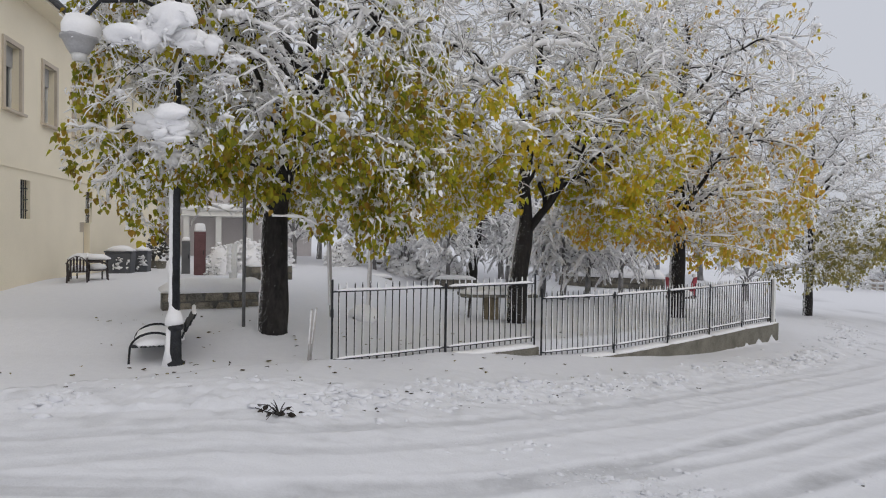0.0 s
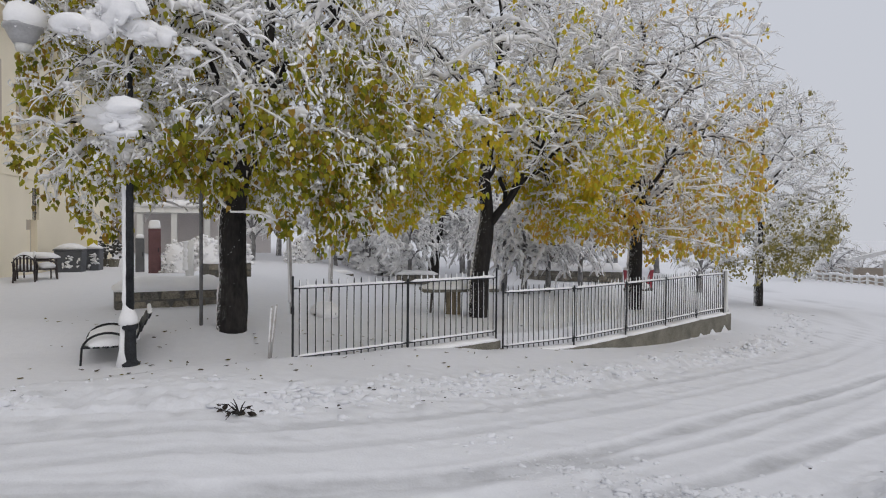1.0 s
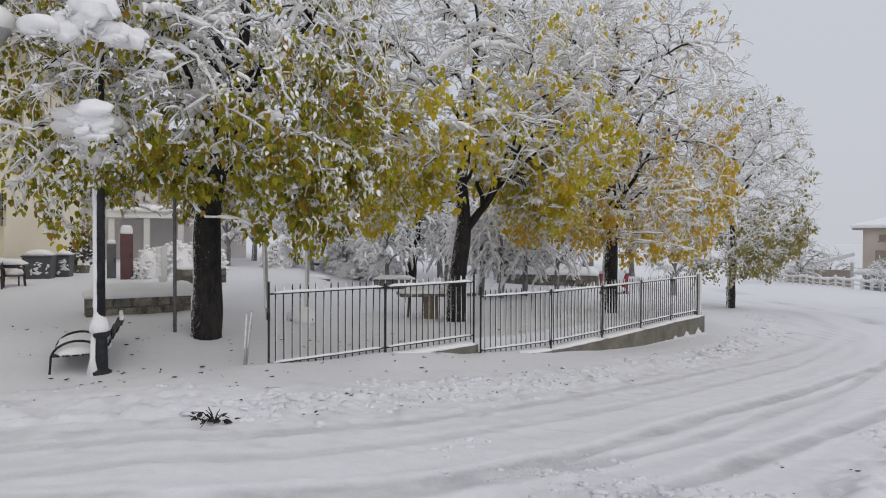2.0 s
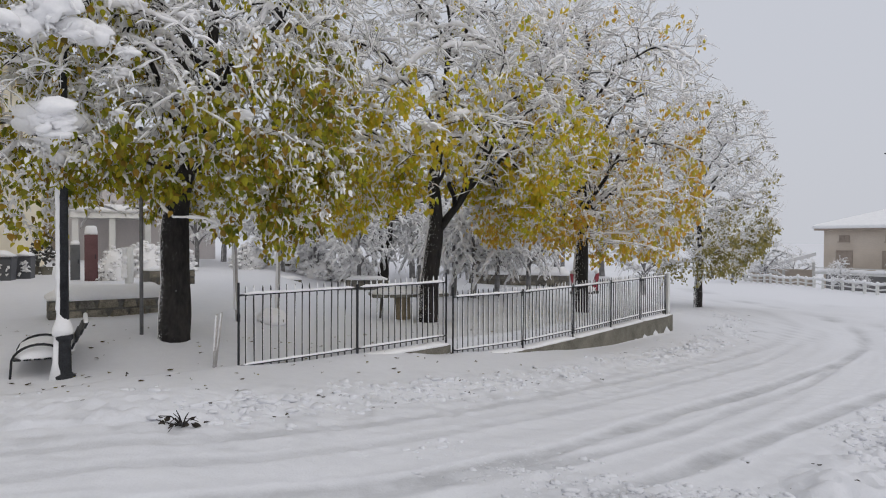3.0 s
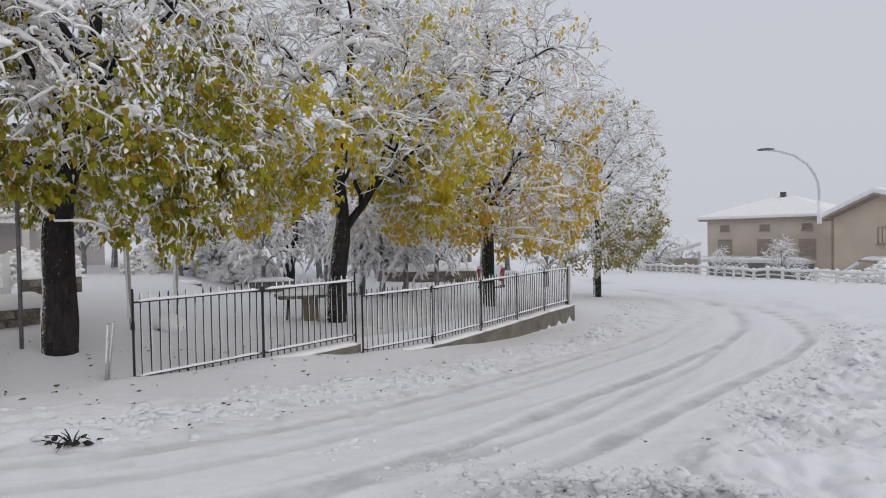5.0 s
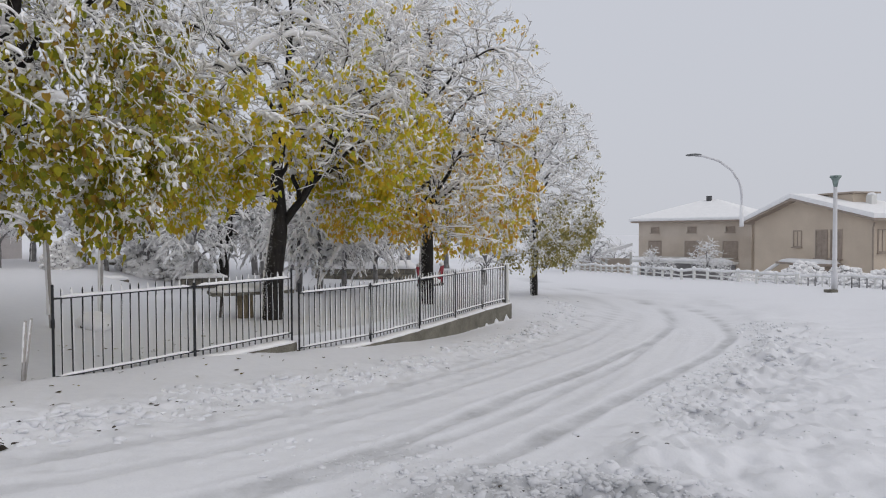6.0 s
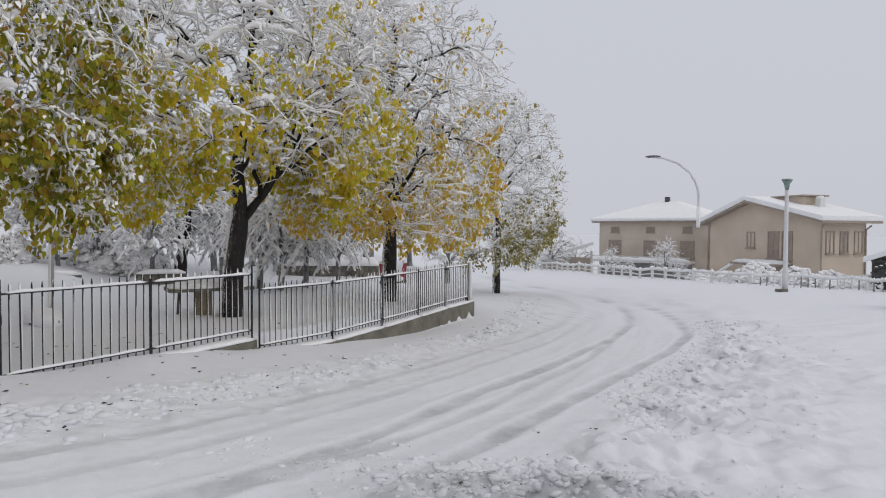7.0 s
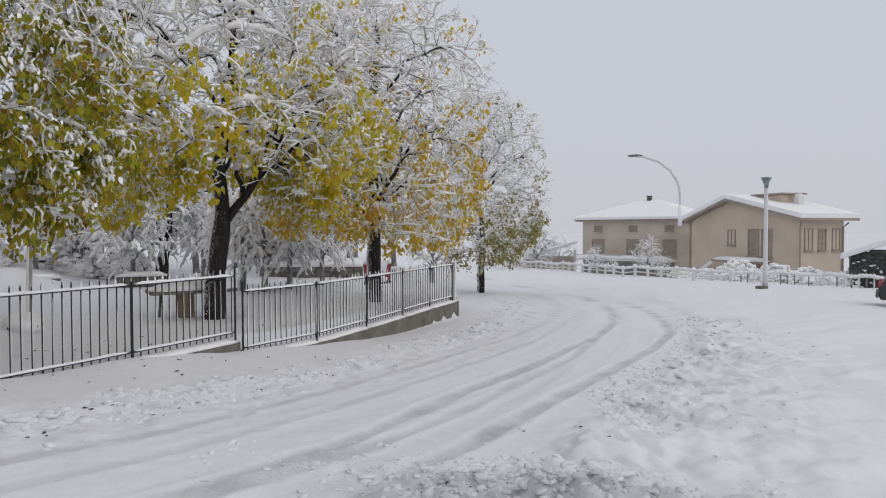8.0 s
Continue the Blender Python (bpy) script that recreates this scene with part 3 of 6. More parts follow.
def snow_pad(geo, c, r, rng):
    """A soft flat pad of snow over leaves: ragged rim, tongues along its underside."""
    c, r = np.asarray(c, float), np.asarray(r, float)
    geo.blob(c, r * np.array([1.25, 0.8, 0.8]) * (0.85 + 0.3 * rng.random()), rng, 1.1, 3)
    n = 12
    p = c + rng.normal(0, 0.62, (n, 3)) * r - np.array([0, 0, 0.25]) * r
    snow_fingers(geo, p, r[0] * (0.25 + 0.6 * rng.random(n)), r[0] * (0.07 + 0.13 * rng.random(n)), rng, 0.5)


def build_tree(name, base, trunk, trunk_r, crown, radii, counts, leaf_mat, leaf_n, leaf_w, seed, label, category="tree", group="",
               droop=0.25, snow=1.0, leaf_size=0.125, clumps=130, bark=None, snow_mat=None, snow_leaf=0.5, sides=4, low=-0.85, twig_snow=1.0, fork=2.0, leaf_clumps=0, gaps=(), boughs=()):
    """trunk: points from the base, in metres above it. crown: centre of the crown above the base; counts: boughs, branches, twigs, sprigs."""
    rng = np.random.default_rng(seed)
    bark, snow_mat = bark or BARK, snow_mat or TREE_SNOW
    t = thing(name, base, label=label, category=category, group=group)
    trunk = np.array(trunk, float)
    crown, radii = np.array(crown, float), np.array(radii, float)
    # trunk: a smooth, slightly uneven taper with a flared foot
    u = np.linspace(0, len(trunk) - 1, 5 * (len(trunk) - 1) + 1)
    path = np.stack([np.interp(u, np.arange(len(trunk)), trunk[:, k]) for k in range(3)], 1)
    for _ in range(2):
        path[1:-1] = 0.25 * path[:-2] + 0.5 * path[1:-1] + 0.25 * path[2:]
    s = np.linspace(0, 1, len(path))
    rad = trunk_r * (1.0 - 0.75 * np.maximum(s - 0.18, 0) / 0.82) * (1 + 0.15 * np.exp(-s * 22)) * (1 + 0.05 * np.sin(s * 31 + seed))
    part("trunk", Geo().tube(path, rad, 12), bark, t, "dark wet bark, bare of snow on one side", True)
    # snow blown against the trunk's weather side
    side = np.array([-0.95, -0.12, 0.0])
    cling = Geo()
    low_part = path[: max(4, int(len(path) * 0.5))]
    u = np.linspace(0, len(low_part) - 1, 46)
    strip = np.stack([np.interp(u, np.arange(len(low_part)), low_part[:, k]) for k in range(3)], 1)
    for turn_, thick in ((-0.12, 1.0), (0.06, 0.8)):
        o = np.array([side[0] * math.cos(turn_) - side[1] * math.sin(turn_), side[0] * math.sin(turn_) + side[1] * math.cos(turn_), 0])
        o /= np.linalg.norm(o)
        cling.tube(strip + o * (np.interp(u, np.arange(len(low_part)), rad[: len(low_part)]) * 0.98)[:, None] + rng.normal(0, 0.004, strip.shape),
                   trunk_r * thick * 0.13 * np.maximum(rng.random(46) ** 1.2, 0.05), 5)
    for k in range(int((1700 if bark is BARK and snow_mat is TREE_SNOW else 60) * trunk_r / 0.2)):
        i = rng.integers(0, max(2, int(len(path) * 0.6)))
        a = abs(rng.normal(0, 0.62)) + (0.9 * rng.random() if rng.random() < 0.12 else 0)
        o = np.array([side[0] * math.cos(a) - side[1] * math.sin(a), side[0] * math.sin(a) + side[1] * math.cos(a), 0])
        f = rng.random()
        j = min(i + 1, len(path) - 1)
        c = path[i] + (path[j] - path[i]) * f + o / np.linalg.norm(o) * (rad[i] + (rad[j] - rad[i]) * f) * 0.985
        q = (0.0025 + 0.006 * rng.random() ** 2) * max(0.35, 1.25 - a)
        cling.blob(c, (q, q, q * (1.0 + 2.2 * rng.random())), rng, 0.5)
    part("trunk_snow", cling, snow_mat, t, "snow blown against the bark", True, kind="stuff")
    first = np.searchsorted(np.cumsum(np.r_[0, np.linalg.norm(np.diff(path, axis=0), axis=1)]), fork)
    P, D, R = [path[first:]], [np.gradient(path, axis=0)[first:]], [rad[first:]]
    twigs, white = Geo(), Geo()
    for line in boughs:
        q = np.array(line, float)
        u = np.linspace(0, len(q) - 1, 10)
        q = np.stack([np.interp(u, np.arange(len(q)), q[:, k]) for k in range(3)], 1)
        q[1:-1] = 0.25 * q[:-2] + 0.5 * q[1:-1] + 0.25 * q[2:]
        rr = np.linspace(trunk_r * 0.5, trunk_r * 0.2, 10)
        part("limb", Geo().tube(q, rr, 9, False), bark, t, smooth=True)
        white.tube(q[3:] + np.array([-0.02, 0, 1.0]) * rr[3:, None] * 0.8, 0.03 + 0.015 * rng.random(7), 6, True, 0.8)
        P.append(q[4:]), D.append(np.gradient(q, axis=0)[4:]), R.append(rr[4:])
    tips = []
    spec = [(0.62, 0.82, 9, 0.5), (0.35, 1.0, 8, 0.3), (0.25, 1.05, 6, 0.15), (0.2, 1.1, 5, 0.1)]
    for level, n in enumerate(counts):
        lo, hi, m, lift = spec[level]
        d = rng.normal(0, 1, (n * 3, 3))
        d /= np.linalg.norm(d, axis=1)[:, None]
        d = d[d[:, 2] > low][:n]
        r = (lo ** 3 + (hi ** 3 - lo ** 3) * rng.random(len(d))) ** (1 / 3)
        bulge = 1 + 0.08 * np.sin(d[:, 0] * 5 + seed) + 0.07 * np.sin(d[:, 1] * 6 + 2 * seed) + 0.06 * np.sin(d[:, 2] * 7 + seed)
        T = crown + d * r[:, None] * radii * bulge[:, None]
        nodes, dirs, rs = np.concatenate(P), np.concatenate(D), np.concatenate(R)
        if level == 0:
            hz = np.hypot(T[:, 0] - crown[0], T[:, 1] - crown[1])
            near = np.array([np.abs(nodes[:, 2] - (z - 1.05 * h)).argmin() for z, h in zip(T[:, 2], hz)])
        else:
            near = nearest(T, nodes)
        newP, newD, newR = [], [], []
        for q, i in zip(T, near):
            a = nodes[i]
            L = np.linalg.norm(q - a)
            if L < 0.05:
                continue
            if level == 3 and L > 0.8:
                q = a + (q - a) * 0.8 / L
                L = 0.8
            dr = dirs[i] / (np.linalg.norm(dirs[i]) + 1e-9)
            c = a + 0.5 * (q - a) + dr * L * 0.16 + np.array([0, 0, lift * L * 0.35]) + rng.normal(0, 0.055 * L, 3)
            e = q - np.array([0, 0, droop * L * (0.3 if level == 0 else 1.0)])
            pts = bezier(a, c, e, m)
            pts[1:-1] += rng.normal(0, 0.018 * L, (m - 2, 3))
            r0 = min(rs[i] * 0.72, (0.056, 0.022, 0.0105, 0.006)[level] * (0.8 + 0.4 * rng.random()) * (0.55 + 0.45 * trunk_r / 0.2))
            rr = np.linspace(r0, r0 * 0.35, m)
            if level == 0:
                part("limb", Geo().tube(pts, rr, 7, False), bark, t, smooth=True)
            else:
                twigs.tube(pts, rr, 5 if level < 2 else 3, False)
            newP.append(pts[1:]), newD.append(np.gradient(pts, axis=0)[1:]), newR.append(rr[1:])
            if level >= 2:
                tips.append(pts[1:])
            # snow along the upper side
            h = (0.062, 0.036, 0.0185, 0.0115)[level] * snow * (0.6 + 0.8 * rng.random()) * (twig_snow if level > 1 else 1)
            steep = abs(pts[-1, 2] - pts[0, 2]) / (np.linalg.norm(pts[-1] - pts[0]) + 1e-6)
            h *= 1.12 - 0.8 * steep ** 2
            if rng.random() < (1, 0.95, 0.9, 0.85)[level]:
                k0 = 2 if level == 0 else 0
                sp, rs_ = pts[k0:], rr[k0:]
                if level < 3:
                    u = np.linspace(0, len(sp) - 1, 3 * len(sp) if level < 2 else 7)
                    rs_ = np.interp(u, np.arange(len(sp)), rs_)
                    sp = np.stack([np.interp(u, np.arange(len(sp)), sp[:, k]) for k in range(3)], 1)
                sp = sp + np.array([0, 0, 1.0]) * (rs_ * 0.7 + h * 0.4)[:, None] + rng.normal(0, 0.16 * h, (len(sp), 3))
                taper = np.sin(np.linspace(0.25, math.pi - 0.25, len(sp))) ** 0.5
                white.tube(sp, h * taper * (0.5 + 0.8 * rng.random(len(sp))), sides if level < 3 else 3, level < 2, 0.85)
        P += newP
        D += newD
        R += newR
    part("branchwork", twigs, bark, t, "thin dark twigs", True, kind="stuff")
    # heavier pillows of snow in the forks
    nodes = np.concatenate(P)
    pick = nodes[rng.integers(0, len(nodes), clumps)]
    for c in pick:
        w = 0.045 + 0.10 * rng.random() ** 3
        snow_clump(white, c + np.array([0, 0, w * 0.25]), w * 1.1, rng, 8)
    part("snow_load", white, snow_mat, t, "thick wet snow along every branch", True, kind="stuff")
    if leaf_n:
        tip = np.concatenate(tips)
        rel = (tip[:, 2] - (crown[2] - radii[2])) / (2 * radii[2])
        out = np.sqrt((((tip - crown) / radii) ** 2).sum(1))
        w = np.array([leaf_w(a, b) for a, b in zip(rel, out)])
        # leaves hold on in patches
        w = w * (0.06 + 3.0 * np.maximum(vnoise(tip[:, 0] * 1.5 + 40, tip[:, 2] * 1.5 + tip[:, 1] * 0.9 + 40, seed) - 0.38, 0))
        for gx, gap_z, gr in gaps:
            w = np.where((tip[:, 1] < 0.1) & (np.hypot(tip[:, 0] - gx, tip[:, 2] - gap_z) < gr), w * 0.05, w)
        spots = rng.choice(len(tip), leaf_n // 7, p=w / w.sum())
        leaf_n = 7 * len(spots)
        pos = np.repeat(tip[spots], 7, 0) + rng.normal(0, 0.062, (leaf_n, 3)) - np.array([0, 0, 0.17]) * rng.random((leaf_n, 1))
        size = leaf_size * (0.65 + 0.7 * rng.random(leaf_n))
        vs, fs, up = leaf_arrays(pos, size, rng)
        cover = np.clip(vnoise(tip[spots, 0] * 1.9 + 70, tip[spots, 2] * 1.9 + tip[spots, 1] + 70, seed + 9) * 3 - 1.1 + 0.9 * (rel[spots] - 0.3), 0, 1)
        covered = rng.random(leaf_n) < np.repeat(np.clip(snow_leaf * 0.5 * cover, 0.05, 1), 7)
        g = Geo()
        k = np.arange(leaf_n)[:, None] * 7
        g.v, g.n = [vs.reshape(-1, 3)], leaf_n * 7
        g.f = [tuple(i + o for i in f) for o in k.ravel().tolist() for f in fs]
        part("foliage", g, leaf_mat, t, "autumn leaves hanging on in patches", True, kind="stuff")
        # wet snow sticking to the blades
        sv = vs[covered].copy()
        mid = sv.mean(1, keepdims=True)
        m = len(sv)
        scale = (0.4 + 0.6 * rng.random(m))[:, None, None]
        sv = mid + (sv - mid) * scale + up[covered][:, None, :] * 0.012 + np.array([0, 0, 0.012])
        sv[:, 6] += up[covered] * 0.028 + np.array([0, 0, 0.012])
        g = Geo()
        g.v, g.n = [sv.reshape(-1, 3)], m * 7
        g.f = [tuple(i + o for i in f) for o in (np.arange(m) * 7).tolist() for f in fs]
        anchor = np.repeat(tip[spots], 4, 0)
        anchor = anchor[rng.random(len(anchor)) < np.repeat(np.clip(snow_leaf * 1.6 * cover, 0.12, 1), 4)]
        k = len(anchor)
        snow_fingers(g, anchor + rng.normal(0, 0.055, (k, 3)), 0.04 + 0.11 * rng.random(k) ** 1.5, 0.008 + 0.018 * rng.random(k), rng, 0.6)
        for c in tip[rng.choice(len(tip), leaf_clumps, p=w / w.sum())] if leaf_clumps else ():
            snow_clump(g, c + rng.normal(0, 0.03, 3), 0.035 + 0.06 * rng.random() ** 2, rng, 6)
        part("leaf_snow", g, snow_mat, t, "snow stuck to the leaves", True, kind="stuff")
    return t


build_tree("park_tree", (-2.58, 9.66, 0.22), [(0, 0, -0.1), (0.03, 0, 0.6), (0.0, 0.05, 1.7), (0.16, 0.0, 2.5), (0.35, -0.1, 3.2), (0.55, 0.0, 4.2), (0.6, 0.1, 5.6)],
           0.215, (0.05, -0.1, 4.05), (2.5, 2.4, 2.6), (13, 150, 1400, 5200), LEAF_OLIVE, 15500, lambda a, b: max(0.10, 1.2 - 1.15 * a) * (0.1 + b ** 3), 11,
           "old tree with olive leaves bowed under wet snow", group="park trees", droop=0.5, leaf_size=0.084, clumps=420, snow_leaf=1.4, fork=2.3, snow=1.25, leaf_clumps=600, gaps=((0.32, 3.3, 0.5), (0.5, 4.0, 0.4)))
build_tree("park_tree", (1.58, 13.2, -0.1), [(0, 0, -0.1), (0.05, 0, 1.0), (0.2, 0, 2.1), (0.12, 0.1, 3.0), (0.35, 0.1, 4.2), (0.5, 0.2, 6.2)],
           0.205, (0.25, -0.1, 4.9), (3.0, 2.8, 3.1), (15, 180, 1750, 6000), LEAF_YELLOW, 8600, lambda a, b: max(0.02, 1.0 - 1.9 * a) * (0.1 + b ** 3) + 0.012, 23,
           "snow-laden tree with yellow leaves low in its crown", group="park trees", droop=0.16, leaf_size=0.098, clumps=300, snow_leaf=0.9, fork=2.4, snow=1.35, leaf_clumps=260, boughs=([(0.19, 0, 1.9), (0.5, -0.05, 2.32), (0.74, -0.1, 2.6), (1.05, -0.1, 3.3)],))
build_tree("park_tree", (5.65, 15.0, -0.15), [(0, 0, -0.1), (0.0, 0, 1.2), (0.06, 0, 2.4), (0.0, 0.1, 4.0), (0.2, 0.1, 6.8)],
           0.19, (-0.15, 0.0, 4.75), (2.8, 2.8, 3.3), (15, 180, 1750, 6000), LEAF_GOLD, 7800, lambda a, b: max(0.02, 1.0 - 1.65 * a) * (0.1 + b ** 3) + 0.008, 37,
           "snow-laden tree with golden and orange leaves", group="park trees", droop=0.14, leaf_size=0.096, clumps=280, snow_leaf=1.0, fork=2.0, snow=1.35, low=-0.93, leaf_clumps=260)
build_tree("roadside_tree", (12.85, 21.9, -0.85), [(0, 0, -0.1), (0.0, 0, 0.9), (0.1, 0, 2.0), (0.05, 0.1, 3.6), (0.15, 0.1, 6.4)],
           0.15, (0.2, 0.0, 4.45), (2.4, 2.2, 3.85), (14, 140, 1300, 4600), LEAF_DULL, 4200, lambda a, b: max(0.03, 1.0 - 1.9 * a) * (0.3 + b * b), 41,
           "slim frosted tree with sparse dull leaves beside the road", group="roadside trees", droop=-0.05, leaf_size=0.1, clumps=160, snow_leaf=0.8, fork=1.4, snow=1.6)

# ---- far park: frosted trees and shrubs ----
frost_a = build_tree("frosted_tree", (-1.4, 25.0, 0.0), [(0, 0, -0.1), (0.05, 0, 0.8), (-0.05, 0, 1.8), (0.1, 0.1, 3.5)], 0.12, (0, 0, 2.6), (1.9, 1.9, 1.9),
                     (8, 45, 180, 250), None, 0, None, 51, "bare park tree white with frost and snow", group="frosted park trees", droop=0.2, snow=2.7,
                     clumps=10, bark=FAR_BARK, snow_mat=FROST, sides=3, fork=0.9)
frost_b = build_tree("weeping_tree", (3.6, 18.5, -0.05), [(0, 0, -0.1), (0.05, 0, 0.8), (0.0, 0, 1.6), (0.1, 0.1, 2.3)], 0.09, (0, 0, 1.75), (1.35, 1.3, 1.2),
                     (10, 50, 240, 290), None, 0, None, 53, "weeping shrub with drooping branches under snow", group="frosted park trees", droop=0.9, snow=2.5,
                     clumps=8, bark=FAR_BARK, snow_mat=FROST, sides=3, fork=0.8)
fork_tree = build_tree("forked_tree", (-0.05 + 1.2, 23.9, 0.0), [(0, 0, -0.1), (0.05, 0, 0.7), (0.25, 0, 1.4), (0.35, 0.1, 2.6)], 0.22, (0, 0, 2.9), (2.2, 2.0, 1.9),
                       (8, 60, 350, 700), None, 0, None, 57, "dark forked trunk under a frosted crown", group="frosted park trees", droop=0.3, snow=1.7,
                       clumps=30, snow_mat=FROST, sides=3, fork=0.6)
plan_rng = random.Random(77)
for az, d, k in ((7.5, 27, 1.0), (4.2, 31, 1.1), (1.0, 29, 1.0), (-5.5, 27, 1.05), (-8.6, 30, 1.15), (-12.5, 28, 1.0), (-15.5, 25, 1.0), (-18.5, 29, 1.1),
                 (-22.5, 31, 1.1), (11.0, 30, 1.0), (13.2, 27, 0.85), (-26, 33, 1.0), (-2.0, 36, 1.25), (-10.5, 38, 1.3), (5.8, 39, 1.3), (-19, 40, 1.3)):
    x, y = -math.sin(radians(az)) * d, math.cos(radians(az)) * d
    copy_thing(frost_a, Matrix.LocRotScale((x, y, gz(x, y)), Euler((0, 0, plan_rng.uniform(0, 6.28))), None) @ Matrix.Diagonal((k, k, k * plan_rng.uniform(0.9, 1.1), 1)))
for az, d, k in ((-9.2, 19.5, 1.0), (-13.2, 20, 0.95), (-16.0, 21.5, 1.0), (-0.6, 22, 0.9), (-6.0, 24, 1.0), (6.0, 24.5, 0.8)):
    x, y = -math.sin(radians(az)) * d, math.cos(radians(az)) * d
    copy_thing(frost_b, Matrix.LocRotScale((x, y, gz(x, y)), Euler((0, 0, plan_rng.uniform(0, 6.28))), None) @ Matrix.Diagonal((k, k, k, 1)))


def build_bush(at, r, h, seed, label, group="snowy bushes", dark=TWIG):
    """A clipped bush: many short twigs out of a core, snow on top."""
    rng = np.random.default_rng(seed)
    t = thing("bush", at, label=label, category="bush", group=group)
    g, w = Geo(), Geo()
    for k in range(260):
        d = rng.normal(0, 1, 3)
        d /= np.linalg.norm(d)
        d[2] = abs(d[2])
        tip = d * np.array([r, r, h]) * (0.85 + 0.22 * rng.random())
        a = tip * 0.45
        g.tube([a, (a + tip) / 2 + rng.normal(0, 0.05 * r, 3), tip], [0.014, 0.01, 0.005], 3, False)
        s = (0.035 + 0.05 * rng.random()) * (r / 0.9)
        w.blob(tip * 0.97 + np.array([0, 0, s * 0.3]), (s * 1.5, s * 1.5, s), rng, 0.3)
    core = Geo().blob((0, 0, h * 0.05), (r * 0.82, r * 0.82, h * 0.85), rng, 0.12, 3)
    part("core", core, FROST, t, "packed frosted twigs", True)
    part("twig", g, dark, t, smooth=True, kind="stuff")
    part("snow_load", w, FROST, t, "snow on every twig end", True, kind="stuff")
    return t


for az, d, r, h in ((3.3, 25.5, 0.95, 1.35), (-0.2, 25.0, 0.8, 1.1), (9.0, 25.0, 0.7, 1.0), (19.3, 19.5, 0.45, 0.95), (17.2, 22, 0.8, 1.1), (15.2, 24, 0.8, 1.2)):
    x, y = -math.sin(radians(az)) * d, math.cos(radians(az)) * d
    build_bush((x, y, gz(x, y) - 0.05), r, h, int(az * 10) + 900, "rounded shrub thick with frost and snow")


# ---- the street lamp beside the bench ----
def polar(az, d, z):
    return (-math.sin(radians(az)) * d, math.cos(radians(az)) * d, z)


def build_lamp():
    x, y, _ = polar(22.86, 8.78, 0)
    z = gz(x, y)
    t = thing("street_lamp", (x, y, z), label="black cast-iron street lamp with snow on its arm", category="street lamp")
    g = Geo().tube([(0, 0, -0.1), (0, 0, 0.03), (0, 0, 0.06), (0, 0, 0.44), (0, 0, 0.47), (0, 0, 0.52)], [0.12, 0.12, 0.078, 0.07, 0.098, 0.098], 12)
    base = part("pedestal", g, IRON, t, bevel=0.006)
    part("pedestal_snow", Geo().tube([(-0.01, 0, 0.50), (-0.015, 0, 0.53), (-0.02, 0, 0.60), (-0.02, 0, 0.68), (-0.03, 0, 0.76)], [0.08, 0.115, 0.11, 0.08, 0.045], 12), SNOW, base, "cone of snow on the ledge", True)
    part("pole", Geo().tube([(0, 0, 0.5), (0, 0, 2.6), (0.005, 0, 4.75)], [0.05, 0.047, 0.042], 12), IRON, t, smooth=True)
    rng = np.random.default_rng(7)
    zs = np.linspace(0.62, 2.75, 40)
    g = Geo().tube([(-0.05 - 0.008 * rng.random(), -0.015 + 0.01 * rng.random(), h) for h in zs], [0.032 + 0.008 * rng.random() for _ in zs], 8)
    part("pole_snow", g, SNOW, t, "snow plastered along one side of the pole", True)
    g = Geo().tube([(-0.07, -0.02, -0.02), (-0.075, -0.02, 0.2), (-0.065, -0.02, 0.5)], [0.10, 0.05, 0.045], 8)
    part("pedestal_drift", g, SNOW, t, "snow plastered on the pedestal", True)
    lx, ly, lz = (a - b for a, b in zip(polar(30.0, 8.95, 3.98), (x, y, z)))
    arm = Geo().tube([(0, 0, 4.42), (lx * 0.35, ly * 0.35, 4.62), (lx * 0.8, ly * 0.8, 4.55), (lx, ly, lz + 0.25)], [0.03, 0.026, 0.024, 0.024], 8)
    part("arm", arm, IRON, t, smooth=True)
    head = part("lantern", Geo().tube([(lx, ly, lz - 0.12), (lx, ly, lz - 0.06), (lx, ly, lz + 0.04), (lx, ly, lz + 0.06), (lx, ly, lz + 0.10)], [0.10, 0.14, 0.185, 0.215, 0.21], 20), LANTERN_GREY, t, "pale grey saucer-shaped lantern", True)
    part("bowl", Geo().tube([(lx, ly, lz - 0.20), (lx, ly, lz - 0.11)], [0.075, 0.095], 14), WHITE_PAINT, head, "pale glass bowl", True)
    part("lantern_snow", Geo().blob((lx, ly, lz + 0.19), (0.235, 0.23, 0.20), np.random.default_rng(3), 0.12, 3), SNOW, head, "tall dome of snow", True)
    # a pillow of snow caught where the branches meet the pole
    w = Geo()
    for (a, b, c, r) in ((-0.12, -0.1, 3.02, 0.20), (-0.06, -0.12, 3.16, 0.16), (-0.13, -0.08, 2.84, 0.15), (-0.05, -0.1, 2.66, 0.10)):
        snow_pad(w, (a, b, c), (r, r * 0.8, r * 0.85), rng)
    part("snow_pillow", w, SNOW, t, "heavy ragged pillow of snow", True, kind="stuff")
    return t


build_lamp()

